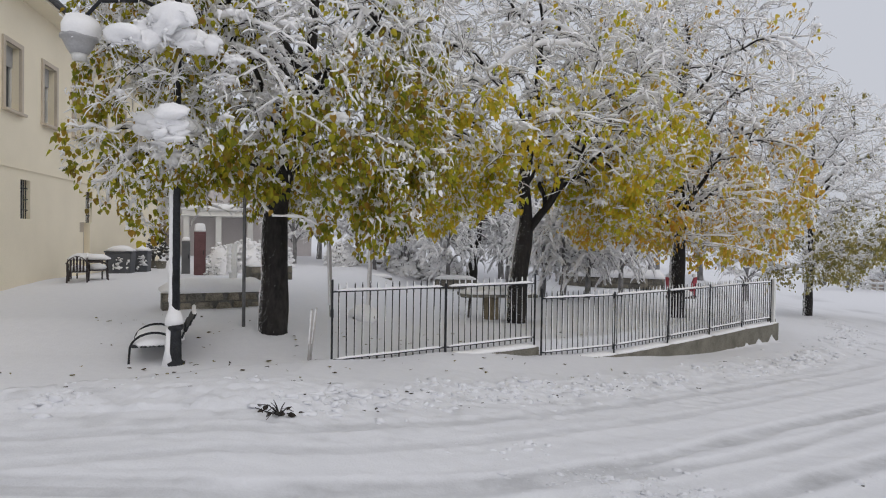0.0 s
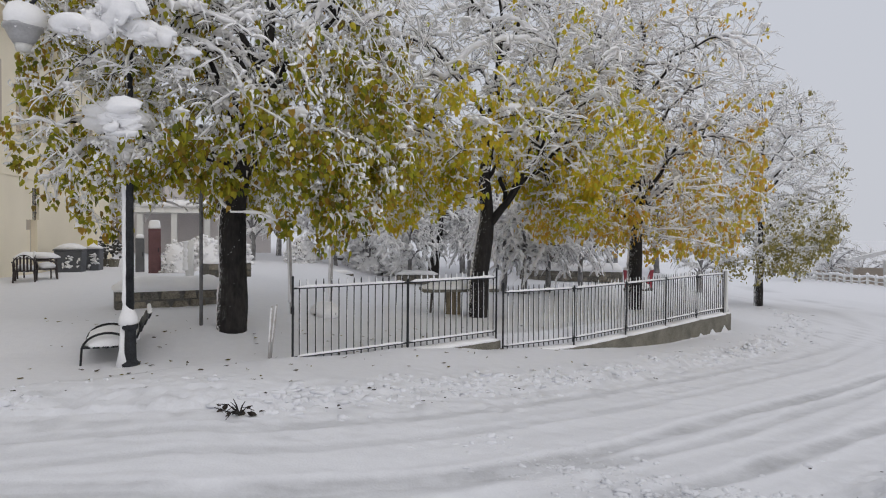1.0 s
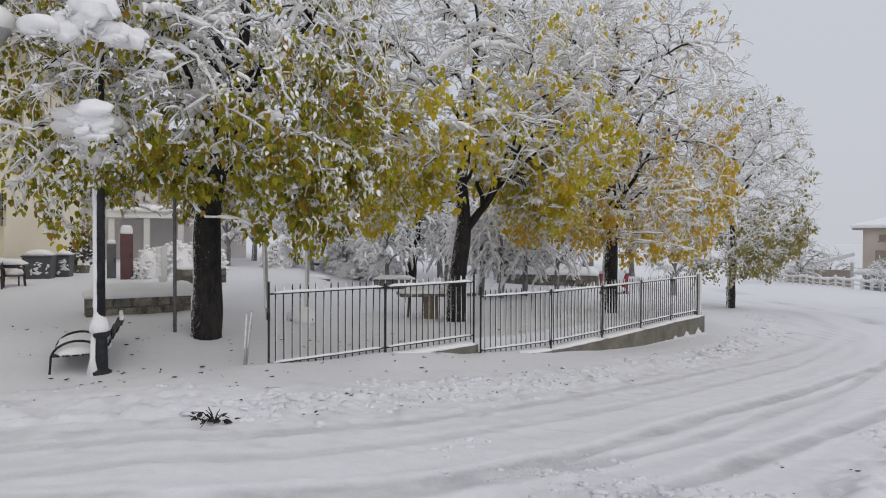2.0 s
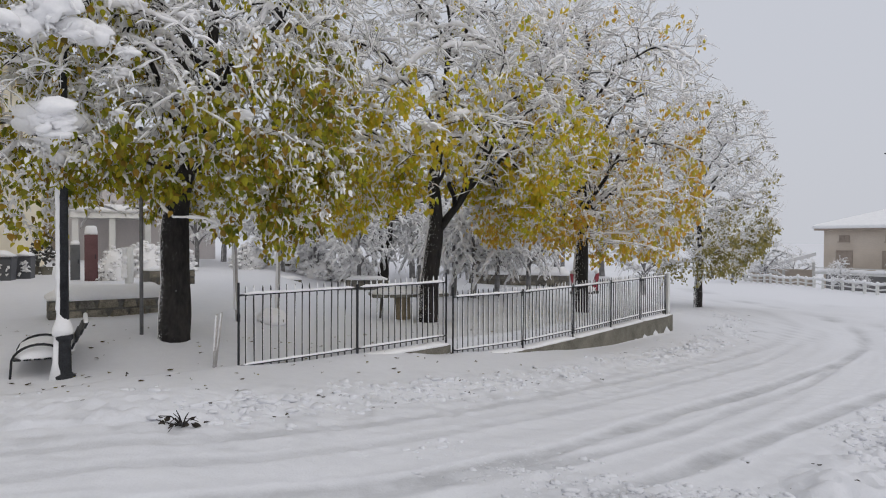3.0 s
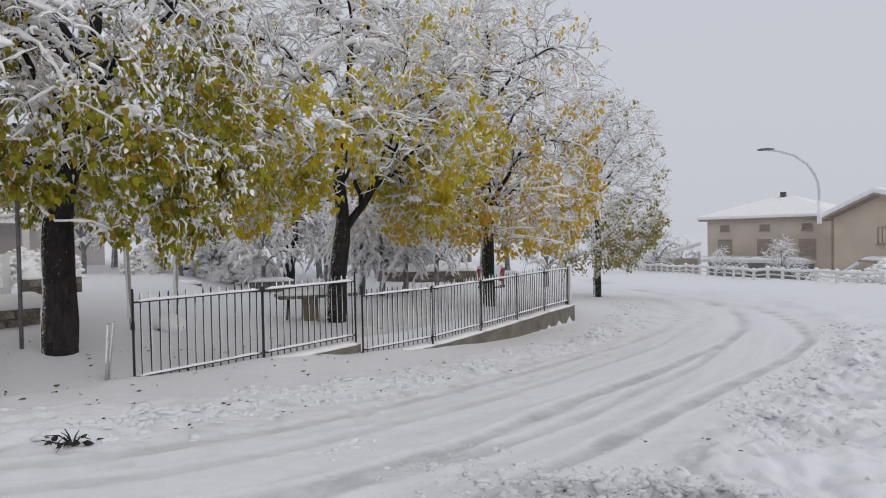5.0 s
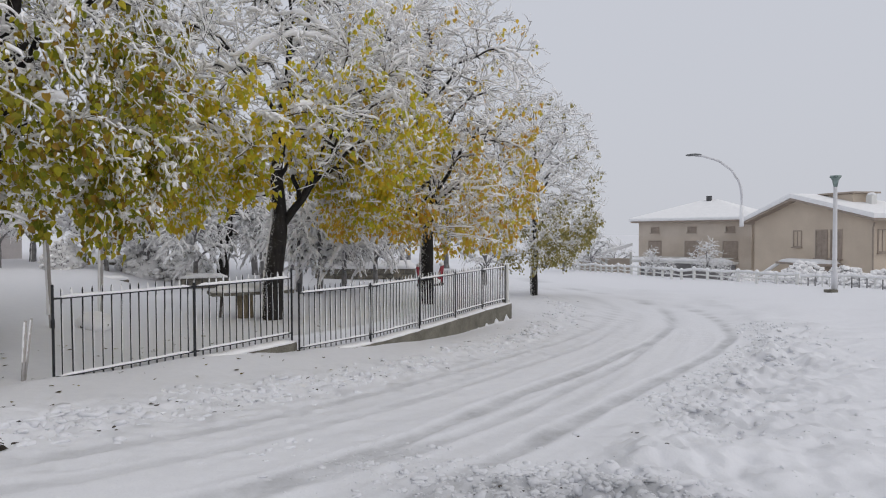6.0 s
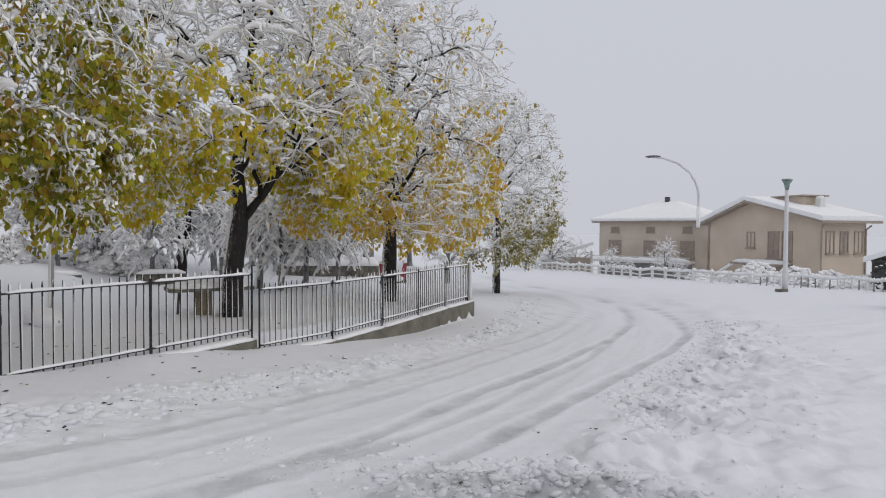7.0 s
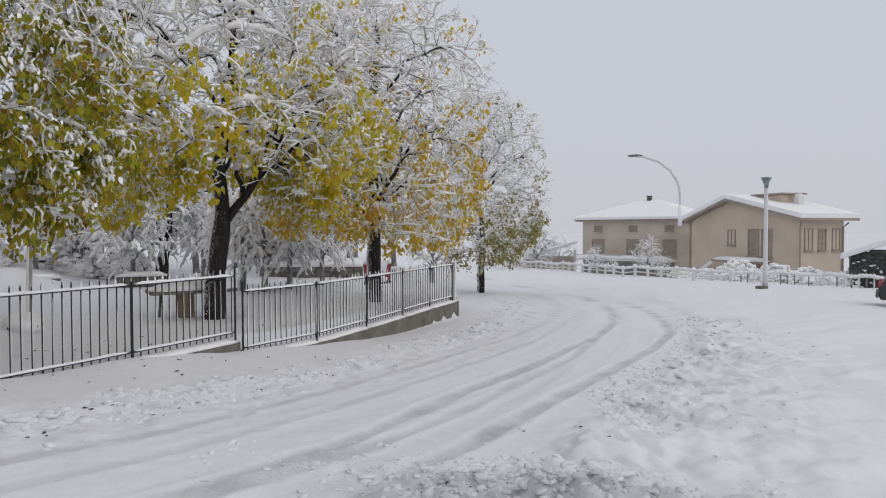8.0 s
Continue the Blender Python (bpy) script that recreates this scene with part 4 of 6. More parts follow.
# heavy snow pillows lying in the near branches
for az, d, z, r in ((24.8, 7.7, 3.92, 0.25), (22.9, 7.75, 3.86, 0.15), (20.3, 7.8, 3.92, 0.23), (26.8, 7.7, 3.82, 0.16), (23.0, 7.7, 3.0, 0.2), (23.3, 7.7, 2.82, 0.15), (18.6, 7.9, 3.72, 0.13),
                    (9.2, 7.7, 3.1, 0.11)):
    rng = np.random.default_rng(int(az * 100))
    g = Geo()
    for k in range(3):
        o = rng.normal(0, 1, 3) * np.array([0.34, 0.2, 0.2]) * r
        snow_pad(g, o, np.array([0.62, 0.45, 0.50]) * r * (0.7 + 0.4 * rng.random()), rng)
    ob = part("snow_pillow", g, SNOW, None, smooth=True)
    ob.location = polar(az, d, z)
    tagged(ob, "heavy ragged snow resting in the branches", "snow", "snow pillows", "stuff")


# ---- bench, poles, low walls ----
def build_bench():
    x, y, z = -3.84, 8.70, gz(-3.9, 8.5) - 0.07
    t = thing("bench", (x, y, z - 0.04), 22, label="black metal bench with hooped arms, filled with snow", category="bench")
    t.scale = (0.8, 1.0, 0.92)
    for j in (-0.45, 0.45):
        pts = [(-0.50, j, 0.0)] + [(-0.5 + 0.02 + 0.36 - 0.36 * math.cos(a), j, 0.30 + 0.24 * math.sin(a)) for a in np.linspace(0.2, math.pi * 0.8, 10)] + [(0.30, j, 0.36)]
        part("arm_hoop", Geo().tube(pts, 0.017, 8), IRON, t, smooth=True)
        part("leg", Geo().tube([(0.26, j, 0.0), (0.20, j, 0.38)], 0.02, 8), IRON, t, smooth=True)
    for k in range(5):
        part("seat_slat", Geo().box(-0.40 + 0.13 * k, 0, 0.34, 0.10, 1.0, 0.03), IRON, t, bevel=0.005)
    for k in range(5):
        u = k / 4
        part("back_slat", Geo().box(0.24 + 0.24 * u, 0, 0.36 + 0.36 * u, 0.035, 1.04, 0.085, lean=(0.04, 0)), IRON, t, bevel=0.005)
    part("seat_snow", snow_ridge([(-0.14, -0.5, 0.36), (-0.14, 0.5, 0.36)], 0.62, 0.17, random.Random(31), 0.08, 0.2), SNOW, t, "deep cushion of snow on the seat", True)
    part("back_snow", snow_ridge([(0.50, -0.52, 0.80), (0.50, 0.52, 0.80)], 0.07, 0.05, random.Random(2)), SNOW, t, "ridge of snow on the backrest", True)
    part("back_drift", snow_ridge([(0.20, -0.5, 0.42), (0.20, 0.5, 0.42)], 0.3, 0.30, random.Random(3)), SNOW, t, "snow banked against the backrest", True)
    return t


build_bench()


def build_pole(name, az, d, h, r, mat, label, snowy=True, lean=0.0, category="pole"):
    x, y, _ = polar(az, d, 0)
    z = gz(x, y)
    t = thing(name, (x, y, z - 0.08), label=label, category=category)
    part("shaft", Geo().tube([(0, 0, 0), (lean * 0.5, 0, h * 0.5), (lean, 0, h)], [r, r, r * 0.92], 10), mat, t, smooth=True)
    if name == "young_trunk":
        part("bare_foot", Geo().tube([(0.01, -0.005, 0), (0.01, -0.006, 0.22)], [r * 1.05, r * 1.0], 10), BARK, t, "dark bare foot of the trunk", True)
    if snowy:
        rng = np.random.default_rng(int(az * 10) + 500)
        zs = np.linspace(0.3, h * 0.98, 24)
        part("shaft_snow", Geo().tube([(-r * 0.75 + lean * q / h, -r * 0.5, q) for q in zs], [r * (0.55 + 0.4 * rng.random()) for _ in zs], 7), SNOW, t, "snow stuck along the shaft", True)
    return t


build_pole("sign_pole", 17.4, 10.15, 3.1, 0.026, STEEL, "thin galvanised steel pole standing in the snow", False)
build_pole("marker_stake", 11.85, 8.75, 0.78, 0.016, YOUNG_BARK, "leaning wooden stake wrapped in snow", True, 0.05, "stake")
build_pole("marker_stake", 11.72, 8.78, 0.80, 0.014, YOUNG_BARK, "leaning wooden stake wrapped in snow", True, 0.09, "stake")
build_pole("young_trunk", 9.85, 11.9, 3.0, 0.034, YOUNG_BARK, "slim grey young trunk dusted with snow", True, -0.1, "tree trunk")
build_pole("young_trunk", 6.5, 12.9, 2.8, 0.036, YOUNG_BARK, "slim grey young trunk dusted with snow", True, 0.05, "tree trunk")
build_pole("snowy_post", 18.3, 17.2, 1.05, 0.10, WHITE_PAINT, "short post buried in clinging snow", True, 0.0, "post")


def stone_wall(a, b, foot, top, thick, seed, label, snow_h=0.2, rows=2, back=0.0):
    """A rubble wall: proud stones over a recessed mortar core, with a snow load."""
    rng = random.Random(seed)
    ax, ay = a
    bx, by = b
    n = math.hypot(bx - ax, by - ay)
    yaw = math.degrees(math.atan2(by - ay, bx - ax))
    t = thing("stone_wall", (ax, ay, foot), yaw, label=label, category="wall", group="low stone walls")
    part("core", Geo().box(n / 2, thick / 2 + 0.02, 0, n, thick - 0.04, top - foot), MORTAR, t)
    h = (top - foot) / rows
    for r in range(rows):
        x = 0.0
        while x < n - 0.05:
            w = min(rng.uniform(0.12, 0.40), n - x)
            g = Geo().box(x + w / 2, 0.05, r * h + 0.01, w - 0.02, 0.10 + rng.uniform(-0.03, 0.05), h * rng.uniform(0.8, 1.12) - 0.02, rng.uniform(-14, 14), rng.uniform(0.62, 0.95), (rng.uniform(-0.02, 0.02), 0))
            part("stone", g, STONE, t, bevel=0.015)
            x += w
    part("wall_snow", snow_ridge([(0, thick / 2 + back / 2, top - foot), (n, thick / 2 + back / 2, top - foot)], thick + back + 0.06, snow_h, rng, 0.1, 0.15), SNOW, t, "thick slab of snow on top", True)
    return t


stone_wall((-4.9, 11.05), (-3.2, 11.95), 0.30, 0.62, 0.35, 61, "low rubble-stone bed wall under a thick slab of snow", 0.24, 2, 0.7)
stone_wall((-5.0, 16.6), (-4.1, 17.4), 0.3, 0.85, 0.4, 62, "rubble-stone ramp wall with snow on it", 0.12, 3)
stone_wall((-4.3, 21.6), (-1.7, 22.0), 0.0, 0.26, 0.4, 63, "low tan stone bench wall under snow", 0.16, 1)
stone_wall((-3.2, 27.0), (-0.8, 27.2), 0.1, 0.62, 0.4, 64, "dark stone wall under snow", 0.2, 2)
stone_wall((4.6, 24.5), (8.2, 23.0), -0.1, 0.30, 0.5, 65, "dark low wall under rounded snow", 0.34, 2)
stone_wall((-0.2, 21.5), (1.2, 21.4), -0.05, 0.28, 0.4, 66, "low stone bench wall under snow", 0.14, 1)


def build_table():
    x, y, _ = polar(-4.9, 13.75, 0)
    t = thing("stone_table", (x, y, gz(x, y) - 0.03), 6, label="stone park table on a tan block, topped with snow", category="table")
    part("tabletop", Geo().box(0.05, 0, 0.53, 1.65, 0.75, 0.07), CONCRETE, t, bevel=0.015)
    part("pedestal", Geo().tube([(-0.08, 0, 0), (-0.08, 0, 0.53)], [0.18, 0.175], 14), WOOD, t, "tan pedestal block", bevel=0.01)
    part("prop", Geo().tube([(-0.55, 0.1, 0.05), (-0.52, 0.1, 0.53)], 0.025, 8), DARK_WOOD, t)
    part("table_snow", snow_ridge([(-0.75, 0, 0.60), (0.85, 0, 0.60)], 0.78, 0.13, random.Random(5), 0.1, 0.12), SNOW, t, "even layer of snow", True)


build_table()


def build_mound(az, d, w, h, seed):
    x, y, _ = polar(az, d, 0)
    rng = np.random.default_rng(seed)
    t = thing("spring_seat", (x, y, gz(x, y)), label="small play seat buried under a mound of snow", category="play seat")
    part("seat", Geo().box(0, 0, 0.04, w * 1.5, 0.35, 0.05, 3), DARK_WOOD, t, bevel=0.01)
    part("seat_snow", Geo().blob((0, 0, 0.09), (w, 0.3, h), rng, 0.12, 3), SNOW, t, "mound of snow", True)


build_mound(6.9, 12.3, 0.28, 0.20, 5)


def build_rocker():
    x, y, _ = polar(-21.0, 18.3, 0)
    t = thing("play_rocker", (x, y, gz(x, y)), 20, label="red play rocker with sloping sides under snow", category="play rocker")
    for k in (-0.40, 0.40):
        g = Geo()
        s = 1 if k > 0 else -1
        vs = []
        for dy in (-0.03, 0.03):
            vs += [(k - 0.18 * s, dy, 0.35), (k + 0.05 * s, dy, 0.35), (k + 0.12 * s, dy, 0.86), (k + 0.04 * s, dy, 0.88)]
        g.add(vs, [(0, 1, 2, 3), (7, 6, 5, 4), (0, 4, 5, 1), (1, 5, 6, 2), (2, 6, 7, 3), (3, 7, 4, 0)])
        part("side_panel", g, RED, t, "red painted panel", bevel=0.008)
        part("panel_snow", Geo().blob((k + 0.04 * s, 0, 0.9), (0.09, 0.06, 0.06), np.random.default_rng(9), 0.15, 2), SNOW, t, smooth=True)
    part("spring", Geo().tube([(0, 0, 0), (0, 0, 0.3)], 0.08, 10), IRON, t)
    part("seat", Geo().box(0, 0, 0.28, 0.8, 0.3, 0.08), DARK_WOOD, t, bevel=0.01)
    part("seat_snow", Geo().blob((0, 0, 0.40), (0.36, 0.2, 0.13), np.random.default_rng(8), 0.1, 2), SNOW, t, "snow on the seat", True)


build_rocker()


# ---- cream building along the square ----
def build_cream():
    org, yaw = (-9.44, 13.5, 0.0), 10.6
    t = thing("apartment_building", org, yaw, label="cream plastered two-storey building with beige window surrounds", category="building")
    # local axes: y runs along the street front, x points out to the square
    y0, y1, top, foot = -8.0, 13.2, 6.95, -0.6
    wins = [-5.1, -3.25, -1.4, 0.45, 2.35, 4.25, 6.15, 8.1, 10.0]
    low = [(1.1, 0.5), (5.1, 0.5), (9.0, 0.5)]
    # the front wall is built in strips so that the openings go through it
    th = 0.32

    def strip(a, b, lo, hi):
        part("wall_section", Geo().box(-th / 2, (a + b) / 2, lo, th, b - a, hi - lo), PLASTER, t)
    strip(y0, y1, 5.80, top)
    strip(y0, y1, 2.88, 4.35)
    edge = y0
    for c in wins:
        strip(edge, c - 0.36, 4.35, 5.80)
        edge = c + 0.36
    strip(edge, y1, 4.35, 5.80)
    edge = y0
    for c, w in low:
        strip(edge, c - w / 2, 1.98, 2.88)
        edge = c + w / 2
    strip(edge, y1, 1.98, 2.88)
    strip(y0, 4.4, foot, 1.98)
    strip(5.2, y1, foot, 1.98)
    g = Geo().box(-5.5, (y0 + y1) / 2, foot, 0.3, y1 - y0, top - foot)
    g.box(-2.9, y0 + 0.15, foot, 5.0, 0.3, top - foot)
    g.box(-2.9, y1 - 0.15, foot, 5.0, 0.3, top - foot)
    part("back_wall", g, PLASTER, t)
    part("string_course", Geo().box(0.012, (y0 + y1) / 2, 3.10, 0.03, y1 - y0, 0.05), PLASTER, t)
    part("roof_eave", Geo().box(0.12, (y0 + y1) / 2, top, 0.75, y1 - y0 + 0.4, 0.14), PLASTER, t, "pale eave board")
    part("gutter", Geo().tube([(0.53, y0 - 0.2, top + 0.14), (0.53, y1 + 0.2, top + 0.14)], 0.085, 8), ROOF_EDGE, t, "dark gutter")
    rg = Geo()
    rg.add([(0.55, y0 - 0.2, top + 0.16), (0.55, y1 + 0.2, top + 0.16), (-2.8, y1 + 0.2, top + 1.2), (-2.8, y0 - 0.2, top + 1.2), (-6.1, y0 - 0.2, top + 0.16), (-6.1, y1 + 0.2, top + 0.16)],
           [(0, 1, 2, 3), (3, 2, 5, 4), (0, 3, 4), (1, 5, 2), (0, 4, 5, 1)])
    part("roof", rg, SNOW, t, "snow-covered roof")
    for c in wins:
        w = thing("window", label="")
        w.parent = t
        w.matrix_world = t.matrix_world
        w.location, w.rotation_euler = (0, c, 4.35), (0, 0, 0)
        part("surround", Geo().box(0.01, -0.41, 0.0, 0.06, 0.11, 1.55).box(0.01, 0.41, 0.0, 0.06, 0.11, 1.55).box(0.01, 0, 1.55 - 0.10, 0.06, 0.71, 0.10), TRIM, w, "beige plaster surround")
        part("sill", Geo().box(0.04, 0, -0.06, 0.16, 0.96, 0.06), TRIM, w, bevel=0.008)
        part("frame", Geo().box(-0.20, -0.335, 0, 0.06, 0.05, 1.45).box(-0.20, 0.335, 0, 0.06, 0.05, 1.45).box(-0.20, 0, 0, 0.06, 0.62, 0.05).box(-0.20, 0, 0, 0.05, 0.05, 1.4), WHITE_PAINT, w, "white frame")
        part("pane", Geo().box(-0.22, 0, 0.04, 0.02, 0.64, 1.4), GLASS_DARK, w)
        part("roller_shutter", Geo().box(-0.16, 0, 1.0, 0.05, 0.64, 0.45), SHUTTER, w, "half-lowered roller shutter")
    for c, ww in low:
        w = thing("window")
        w.parent = t
        w.location = (0, c, 1.98)
        part("pane", Geo().box(-0.2, 0, 0, 0.03, ww, 0.9), GLASS_DARK, w)
        part("frame", Geo().box(-0.16, -ww / 2 + 0.025, 0, 0.05, 0.05, 0.9).box(-0.16, ww / 2 - 0.025, 0, 0.05, 0.05, 0.9), WHITE_PAINT, w)
        for k in range(4):
            part("grille_bar", Geo().tube([(-0.06, -ww / 2 + 0.1 * (k + 1), 0), (-0.06, -ww / 2 + 0.1 * (k + 1), 0.9)], 0.009, 6), IRON, w)
        for k in range(3):
            part("grille_rail", Geo().box(-0.06, 0, 0.2 + 0.25 * k, 0.01, ww, 0.02), IRON, w)
    d = part("door", Geo().box(-0.2, 4.8, foot, 0.08, 0.8, 1.98 - foot), TRIM, t, "beige side door")
    part("door_panel", Geo().box(-0.15, 4.8, 0.6, 0.03, 0.55, 1.1), PLASTER, d, bevel=0.01)
    # drip stains and a damp skirting
    part("skirting", Geo().box(0.006, (y0 + y1) / 2, foot, 0.02, y1 - y0, 1.15), PLASTER, t)
    return t


build_cream()


def build_chair(at, yaw, snow):
    t = thing("garden_chair", at, yaw, label="brown resin garden chair with snow on its seat", category="chair", group="garden chairs")
    t.scale = (0.9, 0.9, 0.88)
    for x in (-0.22, 0.22):
        for y in (-0.22, 0.22):
            part("leg", Geo().tube([(x * 1.12, y * 1.12, 0), (x, y, 0.42)], [0.022, 0.026], 7), CHAIR_PLASTIC, t)
    part("seat", Geo().box(0, 0, 0.41, 0.48, 0.46, 0.035), CHAIR_PLASTIC, t, bevel=0.012)
    hoop = [(-0.23, 0.22, 0.42)] + [(-0.23 * math.cos(a), 0.27, 0.62 + 0.24 * math.sin(a)) for a in np.linspace(0, math.pi, 9)] + [(0.23, 0.22, 0.42)]
    part("back_frame", Geo().tube(hoop, 0.022, 7), CHAIR_PLASTIC, t, smooth=True)
    for k in range(5):
        x = -0.15 + 0.075 * k
        part("back_slat", Geo().box(x, 0.26, 0.44, 0.045, 0.015, 0.40 - abs(x) * 0.5), CHAIR_PLASTIC, t)
    for x in (-0.25, 0.25):
        part("armrest", Geo().tube([(x, 0.25, 0.66), (x, -0.05, 0.66), (x, -0.22, 0.60), (x, -0.23, 0.42)], 0.022, 7), CHAIR_PLASTIC, t, smooth=True)
    if snow:
        part("back_snow", Geo().tube([(-0.22 * math.cos(a), 0.275, 0.645 + 0.24 * math.sin(a)) for a in np.linspace(0.5, math.pi - 0.5, 7)], [0.012, 0.025, 0.032, 0.03, 0.034, 0.024, 0.012], 7), SNOW, t, "snow on the chair back", True)
        part("seat_snow", Geo().blob((0, 0, 0.50), (0.24, 0.23, 0.12), np.random.default_rng(6), 0.1, 2), SNOW, t, "snow on the seat", True)
    return t


cx, cy, _ = polar(30.0, 17.6, 0)
build_chair((cx, cy, gz(cx, cy) - 0.12), 205, True)
cx2, cy2, _ = polar(28.6, 18.0, 0)
build_chair((cx2, cy2, gz(cx2, cy2) - 0.12), 120, True)


def build_garden_table():
    x, y, _ = polar(29.2, 18.5, 0)
    t = thing("garden_table", (x, y, gz(x, y) - 0.12), 12, label="garden table buried under a thick slab of snow", category="table")
    t.scale = (0.72, 0.72, 0.86)
    for a in (-0.5, 0.5):
        for b in (-0.3, 0.3):
            part("leg", Geo().tube([(a, b, 0), (a, b, 0.70)], 0.025, 7), CHAIR_PLASTIC, t)
    part("tabletop", Geo().box(0, 0, 0.70, 1.2, 0.8, 0.03), CHAIR_PLASTIC, t, bevel=0.01)
    part("table_snow", snow_ridge([(-0.62, 0, 0.73), (0.62, 0, 0.73)], 0.86, 0.17, random.Random(4), 0.1, 0.15), SNOW, t, "thick slab of snow", True)


build_garden_table()


def build_dumpster(az, d, w, label):
    x, y, _ = polar(az, d, 0)
    t = thing("waste_container", (x, y, gz(x, y) - 0.08), 12, label=label, category="waste bin", group="waste containers")
    t.scale = (0.88, 0.88, 0.76)
    part("body", Geo().box(0, 0, 0.08, w * 0.9, 0.6, 0.85, 0, 1.1), PLASTIC_DARK, t, bevel=0.03)
    part("lid", Geo().box(0, 0, 0.93, w * 1.05, 0.72, 0.06), PLASTIC_DARK, t, bevel=0.02)
    for k in (-1, 1):
        part("wheel", Geo().tube([(k * w * 0.36, 0.22, 0.08), (k * w * 0.36 + 0.05, 0.22, 0.08)], 0.08, 12), RUBBER, t)
    part("lid_snow", snow_ridge([(-w * 0.5, 0, 0.99), (w * 0.5, 0, 0.99)], 0.7, 0.22, random.Random(7), 0.1, 0.15), SNOW, t, "dome of snow on the lid", True)
    rng = np.random.default_rng(int(az * 10))
    g = Geo()
    for k in range(16):
        g.blob((rng.uniform(-0.3, 0.3) * w + 0.1 * w, -0.335, rng.uniform(0.25, 0.8)), (0.02 + 0.06 * rng.random(), 0.01, 0.02 + 0.06 * rng.random()), rng, 0.9)
    part("blown_snow", g, SNOW, t, "patches of wind-blown snow", True, kind="stuff")


build_dumpster(27.0, 21.6, 0.85, "dark grey waste container with snow on its lid")
build_dumpster(25.4, 22.4, 0.5, "narrow grey waste bin with snow on its lid")
for az, d in ((24.0, 24.0), (24.7, 24.4)):
    x, y, _ = polar(az, d, 0)
    t = thing("potted_shrub", (x, y, gz(x, y) - 0.05), label="small potted shrub dusted with snow", category="plant", group="potted shrubs")
    part("pot", Geo().tube([(0, 0, 0), (0, 0, 0.3)], [0.13, 0.18], 12), CONCRETE, t)
    rng = np.random.default_rng(int(az * 7))
    g, w = Geo(), Geo()
    for k in range(60):
        p = rng.normal(0, 1, 3) * np.array([0.14, 0.14, 0.26]) + np.array([0, 0, 0.75])
        g.blob(p, (0.05, 0.05, 0.06), rng, 0.4)
        if k % 2:
            w.blob(p + np.array([0, 0, 0.05]), (0.05, 0.05, 0.035), rng, 0.3)
    part("shrub", g, HEDGE, t, kind="stuff")
    part("shrub_snow", w, SNOW, t, kind="stuff", smooth=True)


def build_cabinet(az, d, w, h, mat, label, cap):
    x, y, _ = polar(az, d, 0)
    t = thing("street_cabinet", (x, y, gz(x, y) - 0.06), az, label=label, category="cabinet", group="street cabinets")
    part("body", Geo().box(0, 0, 0, w, 0.32, h), mat, t, bevel=0.012)
    part("door", Geo().box(0, -0.17, 0.12, w * 0.86, 0.02, h - 0.2), mat, t, bevel=0.005)
    part("handle", Geo().box(w * 0.3, -0.19, h * 0.5, 0.02, 0.03, 0.12), IRON, t)
    part("cabinet_snow", Geo().box(0, 0, h - 0.01, w * 1.04, 0.36, cap * 1.15, 0, 0.8), SNOW, t, "tall cap of snow", True, bevel=0.06)


build_cabinet(21.0, 19.6, 0.32, 1.32, BROWN_METAL, "brown metal street cabinet with a tall snow cap", 0.22)
build_cabinet(22.1, 20.5, 0.24, 1.05, GREY_PAINT, "grey street cabinet half hidden by clinging snow", 0.12)


# ---- grey house behind the park ----
def house_window(parent, x, y, z, w, h, yaw, frame_mat, shut=False):
    """A window on a wall: reveal frame, pane, sill; local to the house. The wall faces local -y after the turn."""
    o = thing("window")
    o.parent = parent
    o.location, o.rotation_euler = (x, y, z), (0, 0, radians(yaw))
    part("frame", Geo().box(-w / 2, 0.0, 0, 0.08, 0.10, h).box(w / 2, 0.0, 0, 0.08, 0.10, h).box(0, 0.0, h - 0.08, w - 0.08, 0.10, 0.08).box(0, 0.0, 0, w - 0.08, 0.10, 0.08).box(0, 0, 0.08, 0.06, 0.08, h - 0.16), frame_mat, o)
    if shut:
        n, x1 = int(h / 0.12), w / 2 - 0.05
        step = (h - 0.16) / n
        prof = [(0.045, 0.08)] + [q for k in range(n) for q in ((-0.03, 0.085 + k * step), (0.0, 0.08 + (k + 0.92) * step))] + [(0.045, h - 0.08)]
        m = len(prof)
        g = Geo().add([(sx * x1, a, b) for sx in (-1, 1) for a, b in prof],
                      [(k, k + 1, m + k + 1, m + k) for k in range(m - 1)] + [(m - 1, 0, m, 2 * m - 1), tuple(range(m - 1, -1, -1)), tuple(range(m, 2 * m))])
        part("shutter", g, frame_mat, o, "closed slatted shutter")
    else:
        part("pane", Geo().box(0, 0.03, 0.05, w - 0.06, 0.03, h - 0.1), HOUSE_GLASS, o)
    part("sill", Geo().box(0, -0.06, -0.08, w + 0.2, 0.22, 0.08), frame_mat, o)
    return o


